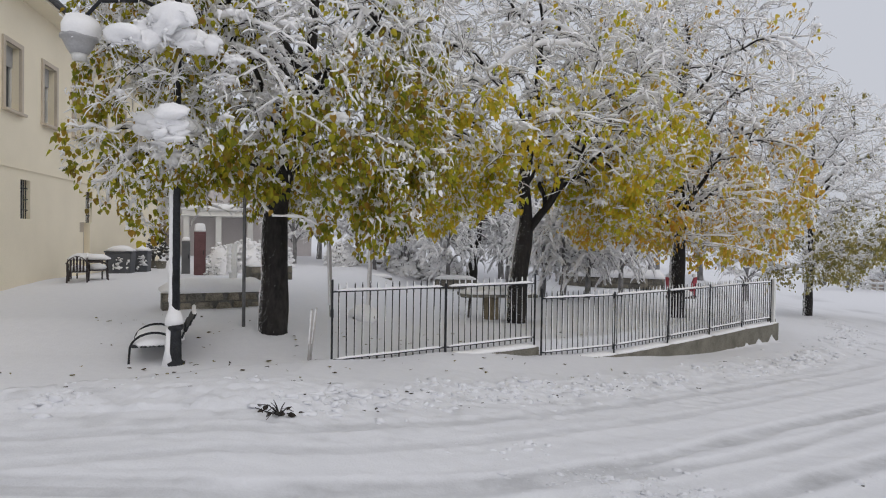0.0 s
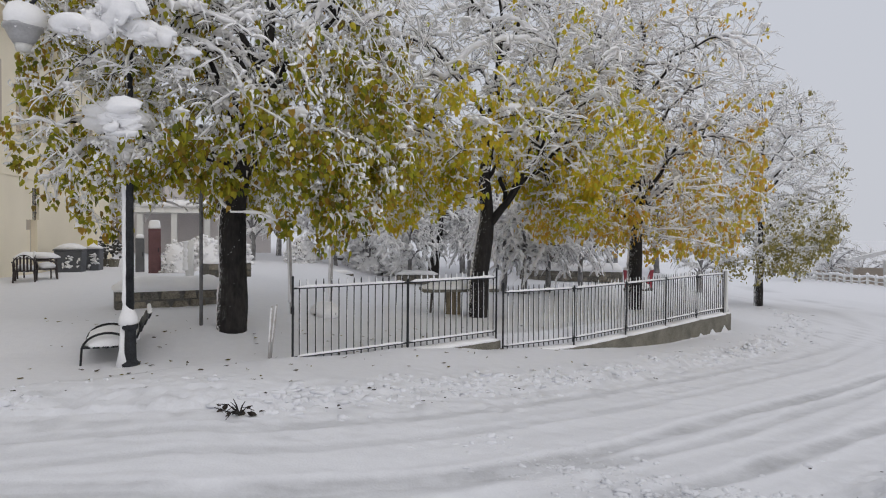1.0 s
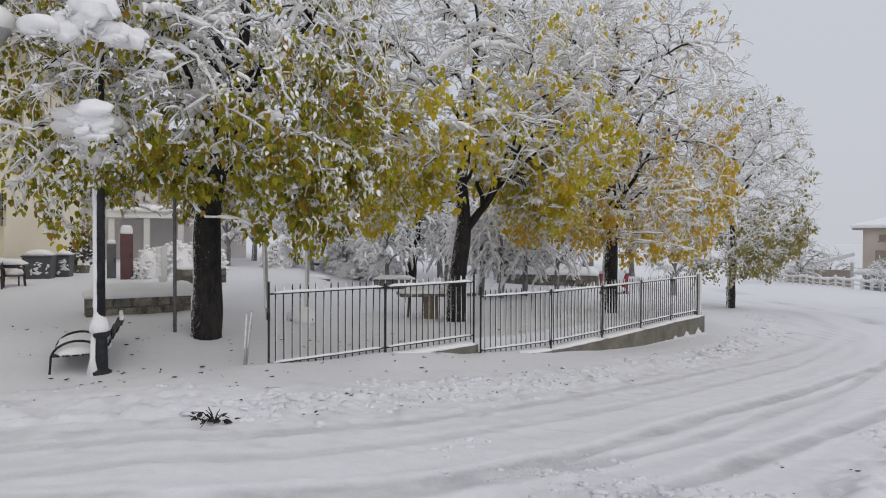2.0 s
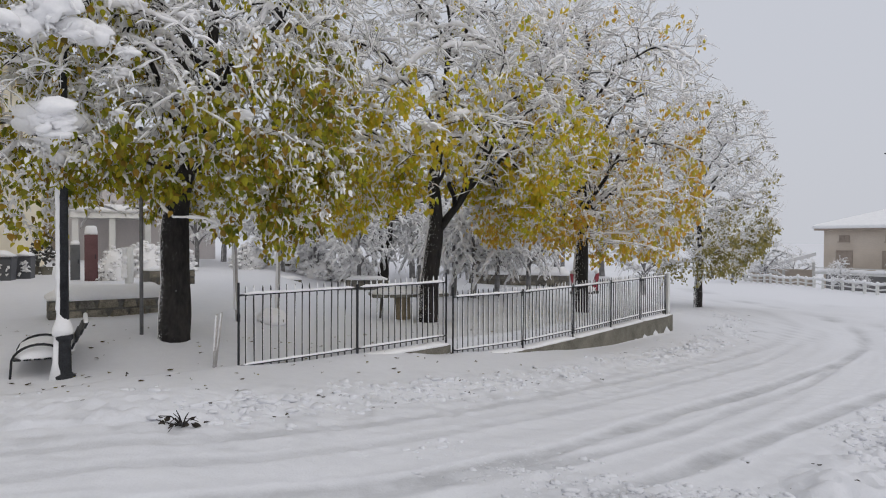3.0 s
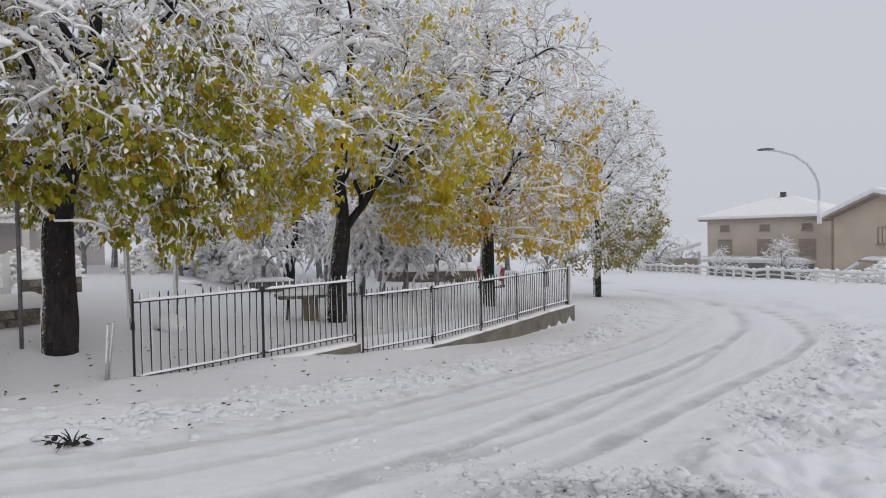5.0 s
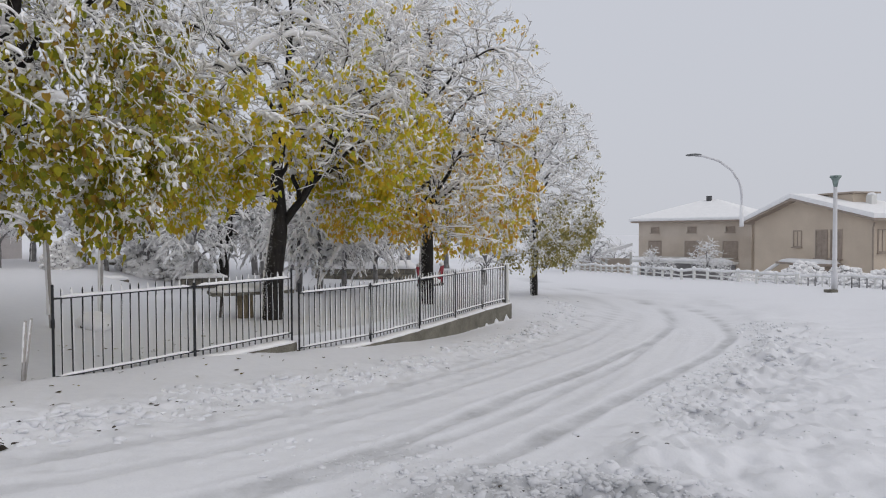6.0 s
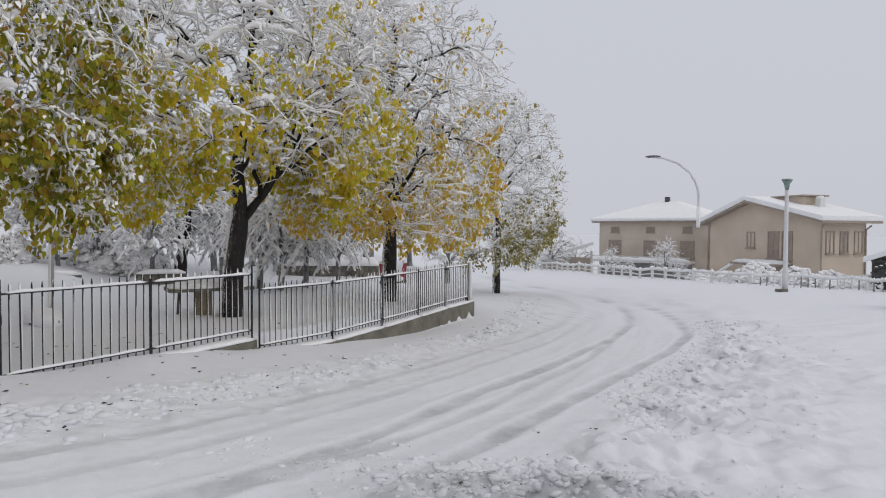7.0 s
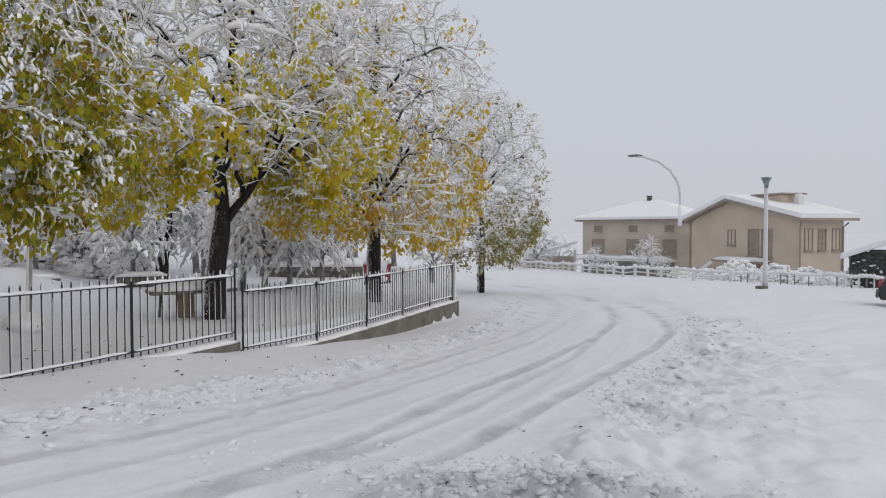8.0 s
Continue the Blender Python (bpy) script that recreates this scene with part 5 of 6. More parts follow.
def build_grey_house():
    x, y, _ = polar(19.5, 33, 0)
    t = thing("grey_house", (x, y, 0.2), 14, label="pale grey house with a snow-roofed porch", category="house")
    part("wall", Geo().box(0, 3, -0.5, 9.0, 6, 6.2), HOUSE_GREY, t)
    part("roof", Geo().box(0, 3, 5.7, 9.8, 6.8, 0.9, 0, 0.6), SNOW, t, "snow-covered roof")
    for k in (-3, -1, 1, 3):
        house_window(t, k, -0.03, 3.2, 0.9, 1.4, 0, HOUSE_TRIM, k in (-1, 3))
    for k in (-2.4, 2.6):
        house_window(t, k, -0.03, 0.7, 0.9, 1.4, 0, HOUSE_TRIM, True)
    porch = part("porch_roof", Geo().box(0.2, -1.2, 2.35, 3.4, 2.3, 0.25, 0, 0.9), WHITE_PAINT, t, "white porch roof")
    part("porch_snow", snow_ridge([(-1.5, -1.2, 2.6), (1.9, -1.2, 2.6)], 2.3, 0.4, random.Random(3), 0.2, 0.1), SNOW, porch, smooth=True)
    for k in (-1.2, 0.2, 1.6):
        part("column", Geo().box(k, -2.1, -0.4, 0.25, 0.25, 2.75), WHITE_PAINT, t, bevel=0.02)


build_grey_house()


# ---- houses beyond the bend ----
def build_house_hip():
    ax, ay, bx, by = 42.0, 50.95, 46.6, 41.45
    n, yaw = math.hypot(bx - ax, by - ay), math.degrees(math.atan2(by - ay, bx - ax))
    foot, top = -5.5, 2.62
    t = thing("hip_roof_house", (ax, ay, 0), yaw, label="ochre house coloured pale for haze, with a snow-covered hip roof", category="house", group="far houses")
    part("wall", Geo().box(n / 2, 5, foot, n, 10, top - foot), OCHRE_HAZED, t)
    part("eave", Geo().box(n / 2, 5, top - 0.02, n + 1.2, 11.2, 0.16), HOUSE_TRIM, t, bevel=0.02)
    rg = Geo()
    e = 0.75
    z = top + 0.14
    rg.add([(-e, -e, z), (n + e, -e, z), (n + e, 10 + e, z), (-e, 10 + e, z), (-e, -e, z + 0.28), (n + e, -e, z + 0.28), (n + e, 10 + e, z + 0.28), (-e, 10 + e, z + 0.28),
            (n / 2 - 0.6, 5, z + 2.2), (n / 2 + 0.6, 5, z + 2.2)],
           [(0, 1, 5, 4), (1, 2, 6, 5), (2, 3, 7, 6), (3, 0, 4, 7), (4, 5, 9, 8), (6, 7, 8, 9), (5, 6, 9), (7, 4, 8), (3, 2, 1, 0)])
    part("roof", rg, SNOW, t, "hip roof under smooth snow", bevel=0.08)
    part("chimney", Geo().box(n * 0.5, 4.6, top + 1.7, 0.42, 0.42, 0.95), ROOF_EDGE, t)
    for k in (0.16, 0.5, 0.83):
        house_window(t, n * k, -0.03, 1.62, 0.75, 0.55, 0, HOUSE_TRIM, True)
        house_window(t, n * k, -0.03, -0.75, 1.25, 1.6, 0, HOUSE_TRIM, True)
    for k in range(9):
        part("plank", Geo().box(n / 2, -0.02, -0.6 + 0.22 * k, n, 0.03, 0.02), OCHRE, t)
    b = part("balcony", Geo().box(n * 0.45, -0.8, -1.25, n * 0.9, 1.6, 0.2), WHITE_PAINT, t, "white balcony slab with snow")
    part("balcony_rail", Geo().box(n * 0.45, -1.55, -0.72, n * 0.9, 0.06, 0.07), WHITE_PAINT, b)
    part("balcony_snow", snow_ridge([(0, -1.5, -1.05), (n * 0.9, -1.5, -1.05)], 0.4, 0.3, random.Random(5), 0.2), SNOW, b, smooth=True)
    # no openings are cut here; one flat panel carries their dark in its colour
    part("openings_panel", Geo().box(n * 0.45, -0.05, -3.2, n * 0.85, 0.1, 1.95), HOUSE_GLASS, t, "flat grey panel drawn as dark openings under the balcony")
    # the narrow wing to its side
    part("wing", Geo().box(n + 1.2, 3.4, foot, 2.4, 6.0, top - foot - 0.1), OCHRE_HAZED, t)
    part("wing_roof", Geo().box(n + 1.2, 3.4, top - 0.1, 3.0, 6.8, 0.4), SNOW, t)
    house_window(t, n + 1.0, 0.36, -0.9, 0.7, 1.5, 0, HOUSE_TRIM, True)


build_house_hip()


def build_house_gable():
    # local x runs along the gable from its right corner, local y into the house
    cx, cy, yaw = 41.72, 27.52, 81.6
    t = thing("gable_house", (cx, cy, 0), yaw, label="ochre rendered house with a broad snow-covered gable", category="house", group="far houses")
    n, deep, foot, eave, ridge = 10.8, 4.0, -5.5, 2.5, 4.0
    mid = 0.58 * n
    for name, sign in (("wall", 1),):
        g = Geo()
        vs = []
        for y in (0, -deep):
            vs += [(0, y, foot), (n, y, foot), (n, y, eave), (mid, y, ridge), (0, y, eave)]
        g.add(vs, [(0, 1, 2, 3, 4), (9, 8, 7, 6, 5), (1, 0, 5, 6), (0, 4, 9, 5), (2, 1, 6, 7), (4, 3, 8, 9), (3, 2, 7, 8)])
        part(name, g, OCHRE, t)
    e = 0.7

    def slab(lo, hi, name, mat, ext):
        g = Geo()
        s1, s2 = (ridge - eave) / mid, (ridge - eave) / (n - mid)
        vs = []
        for y in (ext, -deep - ext):
            vs += [(-e, y, eave - e * s1 + lo), (mid, y, ridge + lo), (n + e, y, eave - e * s2 + lo), (n + e, y, eave - e * s2 + hi), (mid, y, ridge + hi), (-e, y, eave - e * s1 + hi)]
        g.add(vs, [(0, 1, 4, 5), (1, 2, 3, 4), (11, 10, 7, 6), (10, 9, 8, 7), (0, 6, 7, 1), (1, 7, 8, 2), (5, 4, 10, 11), (4, 3, 9, 10), (0, 5, 11, 6), (2, 8, 9, 3)])
        part(name, g, mat, t, bevel=0.03)
    slab(0.0, 0.18, "verge_board", HOUSE_TRIM, e)
    slab(0.18, 0.52, "roof", SNOW, e + 0.06)
    part("roof_terrace", Geo().box(mid - 1.9, -2.6, ridge - 0.25, 2.6, 2.0, 0.6), OCHRE, t, bevel=0.03)
    part("terrace_roof", Geo().box(mid - 1.9, -2.6, ridge + 0.36, 3.1, 2.4, 0.12), HOUSE_TRIM, t)
    ch = part("chimney", Geo().box(2.5, -2.6, eave + 0.4, 0.45, 0.45, 1.3), WHITE_PAINT, t, "white chimney")
    part("chimney_snow", Geo().blob((2.5, -2.6, eave + 1.76), (0.28, 0.28, 0.14), np.random.default_rng(3), 0.05, 2), SNOW, ch, smooth=True)
    house_window(t, 6.3, -0.0, 0.5, 0.75, 1.25, 180, HOUSE_TRIM)
    house_window(t, 4.1, 0.0, -0.25, 1.0, 2.05, 180, HOUSE_TRIM, True)
    house_window(t, 2.85, 0.0, -0.25, 0.9, 2.05, 180, HOUSE_TRIM, True)
    for k in (0.75, 2.0, 3.3):
        house_window(t, -0.0, -k, 0.25, 0.7, 1.55, 270, HOUSE_TRIM, k == 2.0)
        house_window(t, -0.0, -k, -2.6, 0.7, 1.2, 270, HOUSE_TRIM)
    part("canopy", Geo().box(4.6, 0.7, -0.75, 4.6, 1.5, 0.16), HOUSE_TRIM, t, bevel=0.02)
    part("canopy_snow", snow_ridge([(2.3, 0.7, -0.6), (6.9, 0.7, -0.6)], 1.5, 0.28, random.Random(5), 0.2, 0.1), SNOW, t, smooth=True)
    part("porch_wall", Geo().box(4.6, 0.15, foot, 4.2, 0.25, -0.8 - foot), HOUSE_TRIM, t)
    part("stair_rail", Geo().tube([(10.6, 0.6, -2.4), (7.6, 0.6, -0.8)], 0.14, 6), SNOW, t, "snow on the stair wall")
    part("stair_wall", Geo().box(9.1, 0.6, foot, 3.0, 0.2, 3.6), OCHRE, t)
    part("downpipe", Geo().tube([(-0.08, 0.09, foot), (-0.08, 0.09, 1.9), (-0.35, 0.3, 2.2)], 0.06, 8), HOUSE_TRIM, t)
    part("downpipe", Geo().tube([(-0.08, -deep + 0.1, foot), (-0.08, -deep + 0.1, 1.9), (-0.4, -deep, 2.2)], 0.06, 8), HOUSE_TRIM, t)


build_house_gable()


def build_lean_to():
    x, y, _ = polar(-36.6, 72, 0)
    t = thing("lean_to", (x, y, -3.2), -38, label="pale open shed with a snowy sloping roof", category="shed")
    g = Geo()
    g.add([(-3, 0, 1.6), (3, 0, 3.4), (3, 3, 3.4), (-3, 3, 1.6), (-3, 0, 1.9), (3, 0, 3.75), (3, 3, 3.75), (-3, 3, 1.9)], [(3, 2, 1, 0), (4, 5, 6, 7), (0, 1, 5, 4), (1, 2, 6, 5), (2, 3, 7, 6), (3, 0, 4, 7)])
    part("roof", g, SNOW, t)
    for k in (-2.8, 0.2, 2.8):
        part("post", Geo().box(k, 0.1, -1.5, 0.25, 0.25, 3.4 + 0.3 * k), WHITE_PAINT, t)
    part("back_wall", Geo().box(0, 2.9, -1.5, 6, 0.2, 3.4), OCHRE_HAZED, t)


build_lean_to()


# ---- lamps and guard fence round the bend ----
def build_post_lamp():
    x, y = 29.2, 21.1
    z = gz(x, y)
    t = thing("post_lamp", (x, y, z), label="white lamp post with a green-grey cone head", category="street lamp")
    h = 4.32 - z
    part("pole", Geo().tube([(0, 0, -0.3), (0, 0, 0.9), (0, 0, 0.95), (0, 0, h - 0.5)], [0.15, 0.14, 0.11, 0.085], 12), POLE_WHITE, t, smooth=True)
    part("head", Geo().tube([(0, 0, h - 0.52), (0, 0, h - 0.2), (0, 0, h - 0.02)], [0.08, 0.14, 0.24], 14), COPPER, t, "green-grey funnel head", True)
    part("cover", Geo().tube([(0, 0, h - 0.02), (0, 0, h + 0.05)], [0.26, 0.24], 14), COPPER, t)
    # low block added for a small dark patch beside the base
    part("dark_foot_block", Geo().box(-0.25, 0, -0.1, 0.5, 0.4, 0.17), CONCRETE, t, bevel=0.03)


build_post_lamp()


def build_cobra():
    x, y, _ = polar(-47.6, 45.5, 0)
    z = gz(x, y)
    t = thing("street_light", (x, y, z), label="tall white street light with a curved arm", category="street lamp")
    hx, hy, hz = (a - b for a, b in zip(polar(-43.75, 45.0, 6.78), (x, y, z)))
    pts = [(0, 0, -0.3), (0, 0, hz * 0.45), (0, 0, hz - 2.7)] + [(hx * f, hy * f, hz - d) for f, d in ((0.02, 2.2), (0.07, 1.75), (0.2, 1.08), (0.45, 0.45), (0.75, 0.12), (1.0, 0.0))]
    part("pole", Geo().tube(pts, [0.12, 0.10, 0.085, 0.08, 0.078, 0.075, 0.072, 0.07, 0.07], 10), POLE_WHITE, t, smooth=True)
    part("lamp_head", Geo().tube([(hx * 0.8, hy * 0.8, hz + 0.01), (hx * 0.92, hy * 0.92, hz + 0.02), (hx * 1.06, hy * 1.06, hz), (hx * 1.12, hy * 1.12, hz)], [0.07, 0.17, 0.16, 0.05], 10, True, 0.5), GREY_PAINT, t, "grey lamp head", True)
    part("pole_snow", Geo().tube([(-0.05, -0.05, 3.6), (-0.05, -0.05, 5.0)], [0.13, 0.12], 10), SNOW, t, "band of snow on the pole", True)


build_cobra()

RAIL_LINE = [(37.5, 60), (35.6, 50), (33.2, 40), (32.0, 34.5), (31.8, 30), (32.4, 25.4)]
PICKET_LINE = [(32.4, 25.4), (34.2, 21.5), (35.0, 17.0), (35.2, 11.0)]


def build_guard(line, name, label, step, h, rails, snow_post):
    rng = np.random.default_rng(12)
    pr = random.Random(12)
    t = thing(name, (line[0][0], line[0][1], 0), label=label, category="fence", group="roadside fences")
    ox, oy = line[0]
    pts = along(line, step)
    for x, y, a in pts:
        z = gz(x, y)
        p = part("post", Geo().box(x - ox, y - oy, z - 0.3, 0.14 if snow_post else 0.06, 0.14 if snow_post else 0.03, h + 0.3, a), WHITE_PAINT if snow_post or pr.random() < 0.6 else FAR_BARK, t)
        if snow_post or rng.random() < 0.6:
            part("post_snow", Geo().blob((x - ox, y - oy, z + h + 0.02), (0.15 if snow_post else 0.07, 0.15 if snow_post else 0.07, 0.13), rng, 0.2), SNOW, p, smooth=True)
    for k in rails:
        for (x, y, _), (u, v, _) in zip(pts[:-1], pts[1:]):
            z0, z1 = gz(x, y) + h * k, gz(u, v) + h * k
            r = part("rail", Geo().tube([(x - ox, y - oy, z0), (u - ox, v - oy, z1)], 0.05, 6), WHITE_PAINT, t)
            if k == rails[-1]:
                part("rail_snow", Geo().tube([(x - ox, y - oy, z0 + 0.06), ((x + u) / 2 - ox, (y + v) / 2 - oy, (z0 + z1) / 2 + 0.08 + 0.04 * pr.random()), (u - ox, v - oy, z1 + 0.06)], [0.06, 0.085, 0.06], 6), SNOW, r, smooth=True)
    return t


build_guard(RAIL_LINE, "guard_fence", "white concrete post-and-rail fence heaped with snow", 1.25, 0.72, (0.45, 0.85), True)
build_guard(PICKET_LINE, "picket_fence", "thin picket fence with snow along its rail", 0.35, 0.62, (0.9,), False)

for k, (x, y, r, h) in enumerate(((35.0, 29.4, 0.9, 0.95), (35.6, 27.8, 1.5, 1.6), (36.2, 25.6, 1.4, 1.35), (36.8, 23.8, 1.4, 1.2), (37.6, 22.2, 1.3, 1.0), (35.2, 32.0, 0.9, 0.9), (39.0, 21.0, 1.0, 0.9))):
    build_bush((x, y, gz(x, y) - 0.1), r, h, 300 + k, "garden shrub bowed into a mound of snow", "garden shrubs")
for k, (az, d, h) in enumerate(((-40.6, 50.5, 2.0), (-45.0, 50.0, 2.6), (-46.2, 49.0, 1.4), (-42.0, 52, 1.3))):
    x, y, _ = polar(az, d, 0)
    s = h / 3.6
    c = copy_thing(frost_a, Matrix.LocRotScale((x, y, gz(x, y) - 0.2), Euler((0, 0, k)), None) @ Matrix.Diagonal((s * 0.8, s * 0.8, s, 1)))
for k, (az, d, s) in enumerate(((-33.0, 62, 1.2), (-35.4, 70, 1.3), (-31.5, 75, 1.5), (-34.0, 85, 1.6), (-37.5, 88, 1.5))):
    x, y, _ = polar(az, d, 0)
    copy_thing(frost_a, Matrix.LocRotScale((x, y, gz(x, y) - 0.3), Euler((0, 0, 2 * k)), None) @ Matrix.Diagonal((s, s, s * 0.9, 1)))


def build_ivy_shed():
    x, y, _ = polar(-63.2, 43, 0)
    z = -3.4
    t = thing("ivy_shed", (x, y, z), -64, label="dark ivy-covered shed under a sloping snow roof", category="shed")
    part("wall", Geo().box(0, 1.5, 0, 5.0, 3.0, 3.9), HEDGE, t)
    rng = np.random.default_rng(19)
    g, w = Geo(), Geo()
    for k in range(900):
        p = np.array([rng.uniform(-2.5, 2.5), rng.uniform(-0.12, 0.05), rng.uniform(0, 3.9)])
        g.blob(p, (0.10, 0.06, 0.09), rng, 0.5)
        if rng.random() < 0.16:
            w.blob(p + np.array([0, -0.08, 0.05]), (0.09, 0.06, 0.05), rng, 0.4)
    part("ivy", g, HEDGE, t, "dark ivy leaves", kind="stuff")
    part("ivy_snow", w, SNOW, t, "flecks of snow on the ivy", kind="stuff", smooth=True)
    r = Geo()
    r.add([(-2.9, -0.5, 3.4), (2.9, -0.5, 5.7), (2.9, 3.3, 5.7), (-2.9, 3.3, 3.4), (-2.9, -0.5, 3.75), (2.9, -0.5, 6.1), (2.9, 3.3, 6.1), (-2.9, 3.3, 3.75)], [(3, 2, 1, 0), (4, 5, 6, 7), (0, 1, 5, 4), (1, 2, 6, 5), (2, 3, 7, 6), (3, 0, 4, 7)])
    part("roof", r, SNOW, t, "sloping roof under snow", bevel=0.08)


build_ivy_shed()


def build_car():
    x, y = 24.80, 10.95
    z = gz(x, y)
    t = thing("parked_car", (x, y, z - 0.05), -62, label="dark parked car with snow on its roof", category="car")
    bm = bmesh.new()
    prof = [(-2.05, 0.32), (-2.1, 0.75), (-1.95, 0.98), (-1.45, 1.42), (0.25, 1.46), (1.0, 1.02), (1.95, 0.86), (2.1, 0.6), (2.05, 0.30)]
    left = [bm.verts.new((a, -0.82 if h < 1.1 else -0.66, h)) for a, h in prof]
    right = [bm.verts.new((a, 0.82 if h < 1.1 else 0.66, h)) for a, h in prof]
    bm.faces.new(left)
    bm.faces.new(right[::-1])
    for i in range(len(prof)):
        j = (i + 1) % len(prof)
        bm.faces.new((left[j], left[i], right[i], right[j]))
    me = bpy.data.meshes.new("body")
    bm.to_mesh(me)
    bm.free()
    me.materials.append(CAR_PAINT)
    part("body", me, CAR_PAINT, t, bevel=0.07)
    for s in (-1, 1):
        part("side_window", Geo().box(-0.55, s * 0.745, 1.02, 1.6, 0.03, 0.34, 0, 0.86), GLASS_DARK, t)
        part("tail_light", Geo().box(-2.03, s * 0.66, 0.72, 0.12, 0.26, 0.24), TAIL_RED, t, "red tail light", bevel=0.02)
        for a in (-1.3, 1.3):
            w = part("wheel", Geo().tube([(a, s * 0.70, 0.32), (a, s * 0.86, 0.32)], 0.31, 20), RUBBER, t, bevel=0.02)
            part("rim", Geo().tube([(a, s * 0.85, 0.32), (a, s * 0.875, 0.32)], 0.19, 14), STEEL, w)
    part("bumper", Geo().box(-2.12, 0, 0.40, 0.10, 1.6, 0.18), PLASTIC_DARK, t, bevel=0.02)
    part("roof_snow", snow_ridge([(-1.3, 0, 1.45), (0.2, 0, 1.47)], 1.25, 0.2, random.Random(8), 0.1, 0.1), SNOW, t, smooth=True)
    part("rear_window", Geo().box(-1.74, 0, 1.02, 0.05, 1.2, 0.34, 0, 0.9, (0.28, 0)), GLASS_DARK, t)


build_car()


# ---- small things on the snow ----
def build_debris():
    """A fallen sprig at the road's edge: twigs and dark wilted leaves."""
    x, y, _ = polar(14.3, 5.98, 0)
    t = thing("fallen_sprig", (x, y, gz(x, y)), label="fallen dark sprig with wilted leaves on the snow", category="sprig")
    t.scale = (1.3, 1.3, 1.2)
    rng = np.random.default_rng(15)
    g = Geo()
    for k in range(9):
        a = rng.uniform(0, 6.28)
        L = rng.uniform(0.08, 0.17)
        g.tube([(0, 0, 0.02), (math.cos(a) * L * 0.5, math.sin(a) * L * 0.5, 0.05 + 0.05 * rng.random()), (math.cos(a) * L, math.sin(a) * L, 0.02 + 0.08 * rng.random())], [0.006, 0.005, 0.003], 4)
    part("stem", g, BARK, t, kind="stuff")
    pos = np.stack([rng.normal(0, 0.10, 13), rng.normal(0, 0.07, 13), np.abs(rng.normal(0.02, 0.02, 13)) + 0.015], 1)
    vs, fs, _ = leaf_arrays(pos, 0.03 + 0.045 * rng.random(13), rng, 0.2)
    vs[:, :, 2] = np.maximum(vs[:, :, 2], 0.0)
    g = Geo()
    for v in vs:
        g.add(v, fs)
    part("wilted_leaf", g, material("wilted_leaf", (0.05, 0.04, 0.032), rough=0.8, vary=0.3, scale=10, fine=60, bump=0.2), t, "dark wilted leaves", kind="stuff")


build_debris()


def build_clods():
    """Loose clods of ploughed snow along the verge and the churned near side."""
    rng = np.random.default_rng(88)
    g = Geo()
    spots = []
    for k in range(2400):
        seg = rng.integers(2, 10)
        (ax, ay), (bx, by) = BANK_EDGE[seg], BANK_EDGE[seg + 1]
        u = rng.random()
        nx, ny = -(by - ay), bx - ax
        n = math.hypot(nx, ny)
        o = rng.normal(0.38, 0.30)
        spots.append((ax + (bx - ax) * u + nx / n * o, ay + (by - ay) * u + ny / n * o, 0.007 + 0.042 * rng.random() ** 2.6))
    line = RUTS[4][0]
    for k in range(3600):
        seg = rng.integers(1, 9)
        (ax, ay), (bx, by) = line[seg], line[seg + 1]
        u = rng.random()
        nx, ny = (by - ay), -(bx - ax)
        n = math.hypot(nx, ny)
        o = 0.22 + abs(rng.normal(0, 1.0))
        spots.append((ax + (bx - ax) * u + nx / n * o, ay + (by - ay) * u + ny / n * o, 0.008 + 0.042 * rng.random() ** 3.2))
    patch = vnoise(np.array([s[0] for s in spots]) * 1.3, np.array([s[1] for s in spots]) * 1.3, 71)
    spots = [s for s, q in zip(spots, patch) if q > 0.36]
    for k in range(1900):
        a, c = rng.normal(0, 1.2), rng.normal(0.05, 0.36)
        spots.append((2.85 + 0.83 * a + 0.56 * c, 4.1 - 0.56 * a + 0.83 * c, 0.006 + 0.024 * rng.random() ** 3))
    zs, grey = ground_height(np.array([s[0] for s in spots]), np.array([s[1] for s in spots]))
    tint = []
    for (x, y, r), z, q in zip(spots, zs, grey):
        had = g.n
        g.blob((x, y, z - r * 0.28), (r * (1 + 0.9 * rng.random()), r * (0.9 + 0.6 * rng.random()), r * 0.75), rng, 0.6, 2 if r > 0.022 else 1)
        tint.append(np.full(g.n - had, q * (0.3 + 0.4 * rng.random())))
    ob = part("snow_clods", g, GROUND, None, smooth=True)
    ob.data.attributes.new("slush", "FLOAT", "POINT").data.foreach_set("value", np.concatenate(tint))
    tagged(ob, "loose clods of ploughed snow beside the ruts", "snow", kind="stuff")


build_clods()


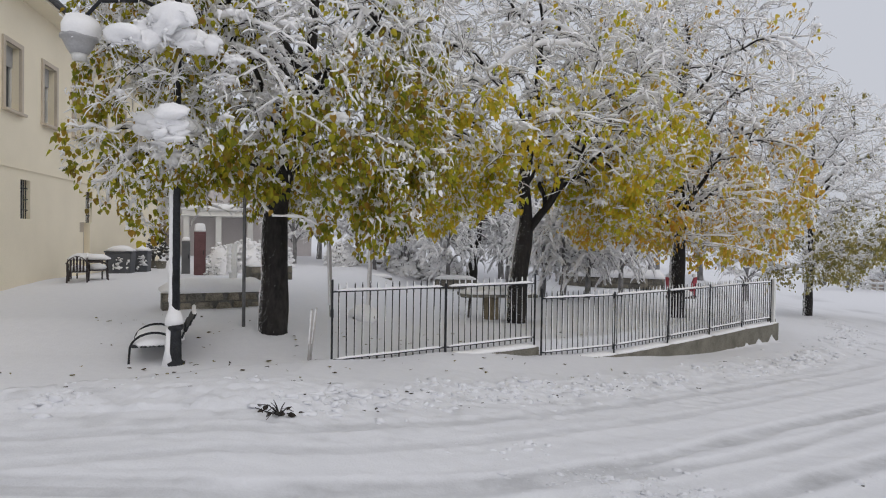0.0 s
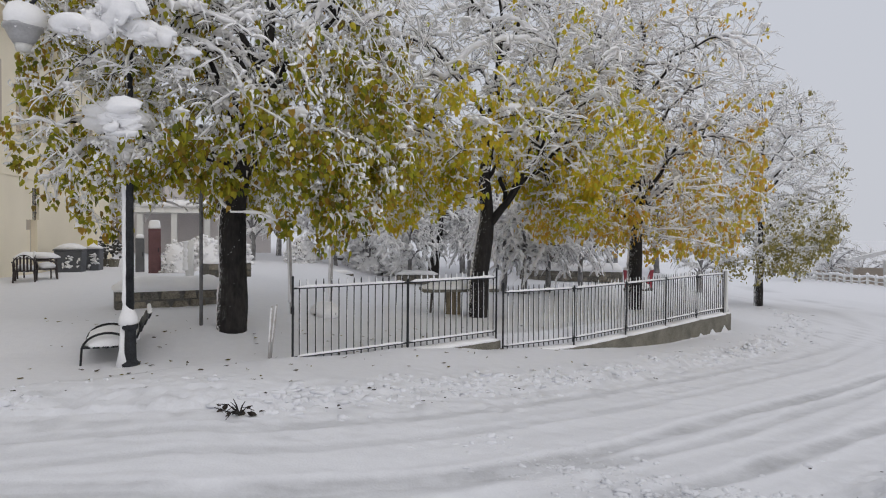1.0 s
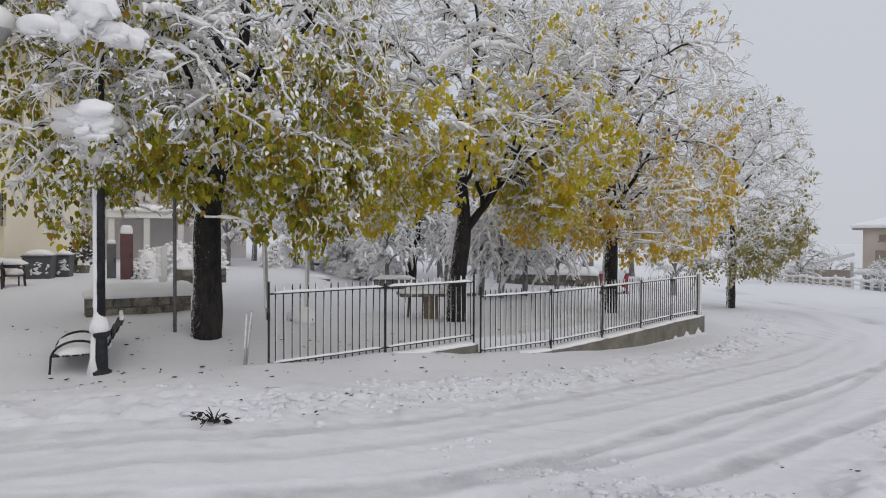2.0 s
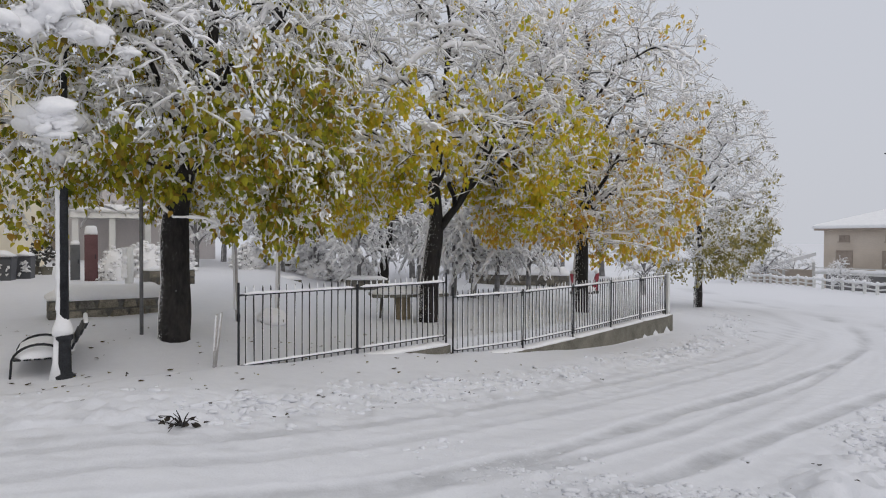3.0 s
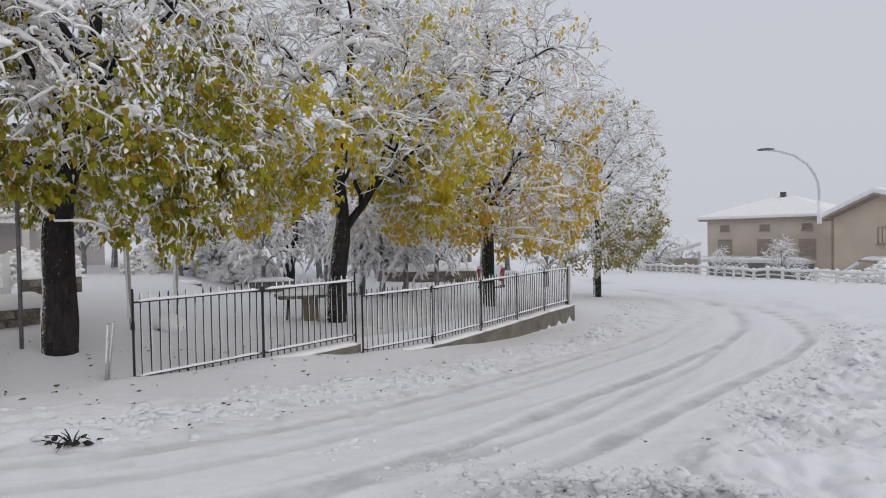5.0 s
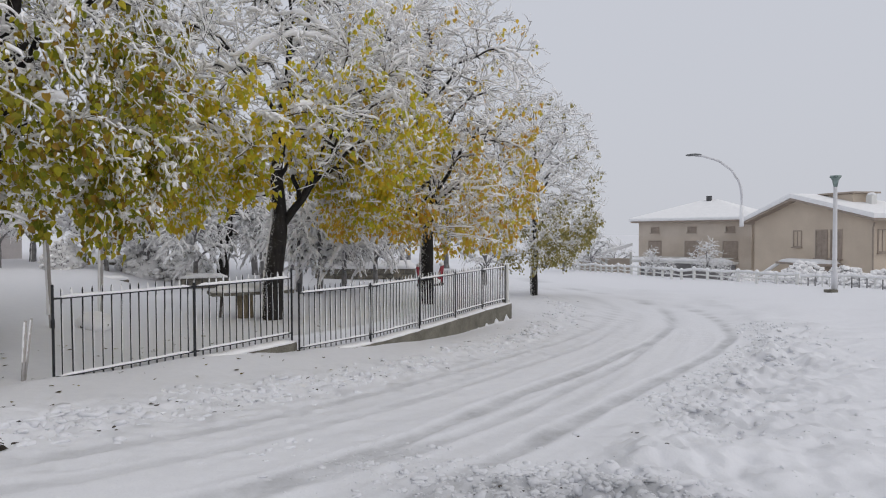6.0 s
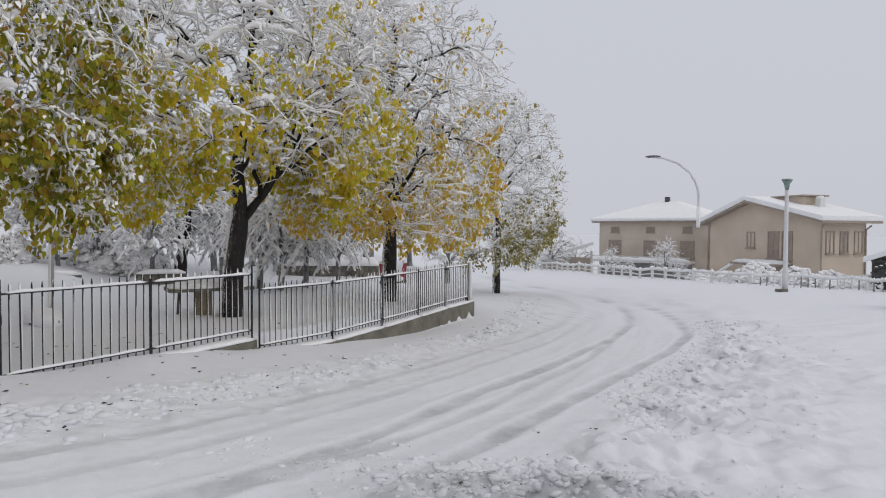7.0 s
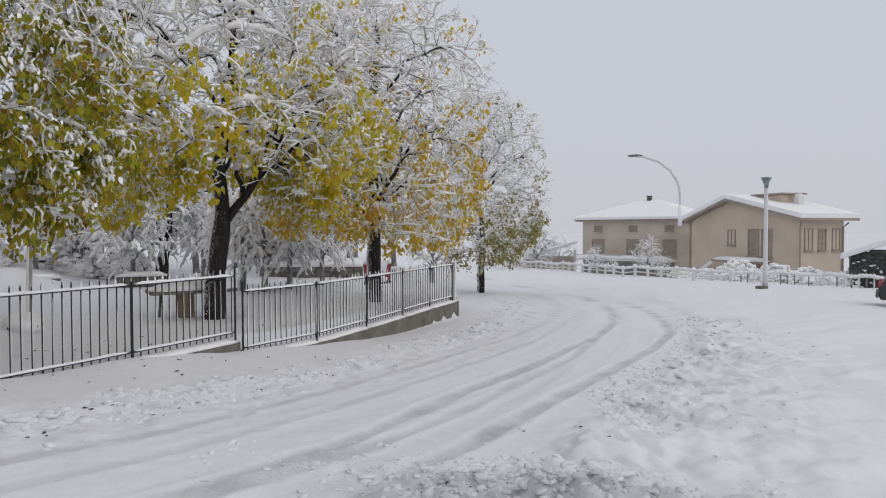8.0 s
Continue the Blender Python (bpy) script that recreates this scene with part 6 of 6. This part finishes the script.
def build_litter():
    """Single fallen leaves and bits of bark lying on the snow."""
    rng = np.random.default_rng(99)
    n = 150
    x = rng.uniform(-5.5, 3.0, n)
    y = 6.9 + 0.62 * np.maximum(x + 1.0, 0) + rng.uniform(0, 3.2, n) ** 1.1
    z = ground_height(x, y)[0]
    pos = np.stack([x, y, z + 0.012], 1)
    vs, fs, _ = leaf_arrays(pos, 0.03 + 0.06 * rng.random(n), rng, 0.0)
    vs[:, :, 2] = (z + 0.006)[:, None] + np.abs(vs[:, :, 2] - z[:, None]) * 0.35
    g = Geo()
    for v in vs:
        g.add(v, fs)
    ob = part("fallen_leaves", g, leaf_material("fallen_leaf", [(0.05, 0.04, 0.03), (0.10, 0.07, 0.04), (0.16, 0.11, 0.05), (0.30, 0.25, 0.05), (0.06, 0.05, 0.04)]), None, smooth=True)
    tagged(ob, "scattered fallen leaves on the snow", "leaves", kind="stuff")


build_litter()


def build_specks():
    """Dark crumbs: ploughed-up soil, bark and leaf, and stand-ins for shade between snow chunks."""
    rng = np.random.default_rng(123)
    g = Geo()
    xs, ys, rs = [], [], []
    for k in range(46):
        seg = rng.integers(2, 10)
        (ax, ay), (bx, by) = BANK_EDGE[seg], BANK_EDGE[seg + 1]
        u = rng.random()
        nx, ny = -(by - ay), bx - ax
        n = math.hypot(nx, ny)
        o = rng.normal(0.32, 0.3)
        m = 1 if rng.random() < 0.6 else 4
        for q in range(m):
            xs.append(ax + (bx - ax) * u + nx / n * o + rng.normal(0, 0.06) * (m > 1))
            ys.append(ay + (by - ay) * u + ny / n * o + rng.normal(0, 0.03) * (m > 1))
            rs.append(0.005 + 0.011 * rng.random() ** 2)
    for k in range(24):
        xs.append(rng.uniform(1.8, 4.6))
        ys.append(4.7 + 0.68 * (xs[-1] - 3.1) + rng.normal(0, 0.3))
        rs.append(0.004 + 0.01 * rng.random() ** 2)
    zs = ground_height(np.array(xs), np.array(ys))[0]
    for x, y, z, r in zip(xs, ys, zs, rs):
        g.blob((x, y, z + r * 0.2), (r * (1.2 + 1.2 * rng.random()), r * (1 + 0.6 * rng.random()), r * 0.6), rng, 0.5)
    ob = part("grit_and_shade_specks", g, material("grit_and_shade", (0.10, 0.09, 0.08), rough=0.9, vary=0.3, scale=20, fine=80, bump=0.2), None)
    tagged(ob, "dark crumbs for soil, bark and crevice shade in the ploughed snow", "grit", kind="stuff")


build_specks()
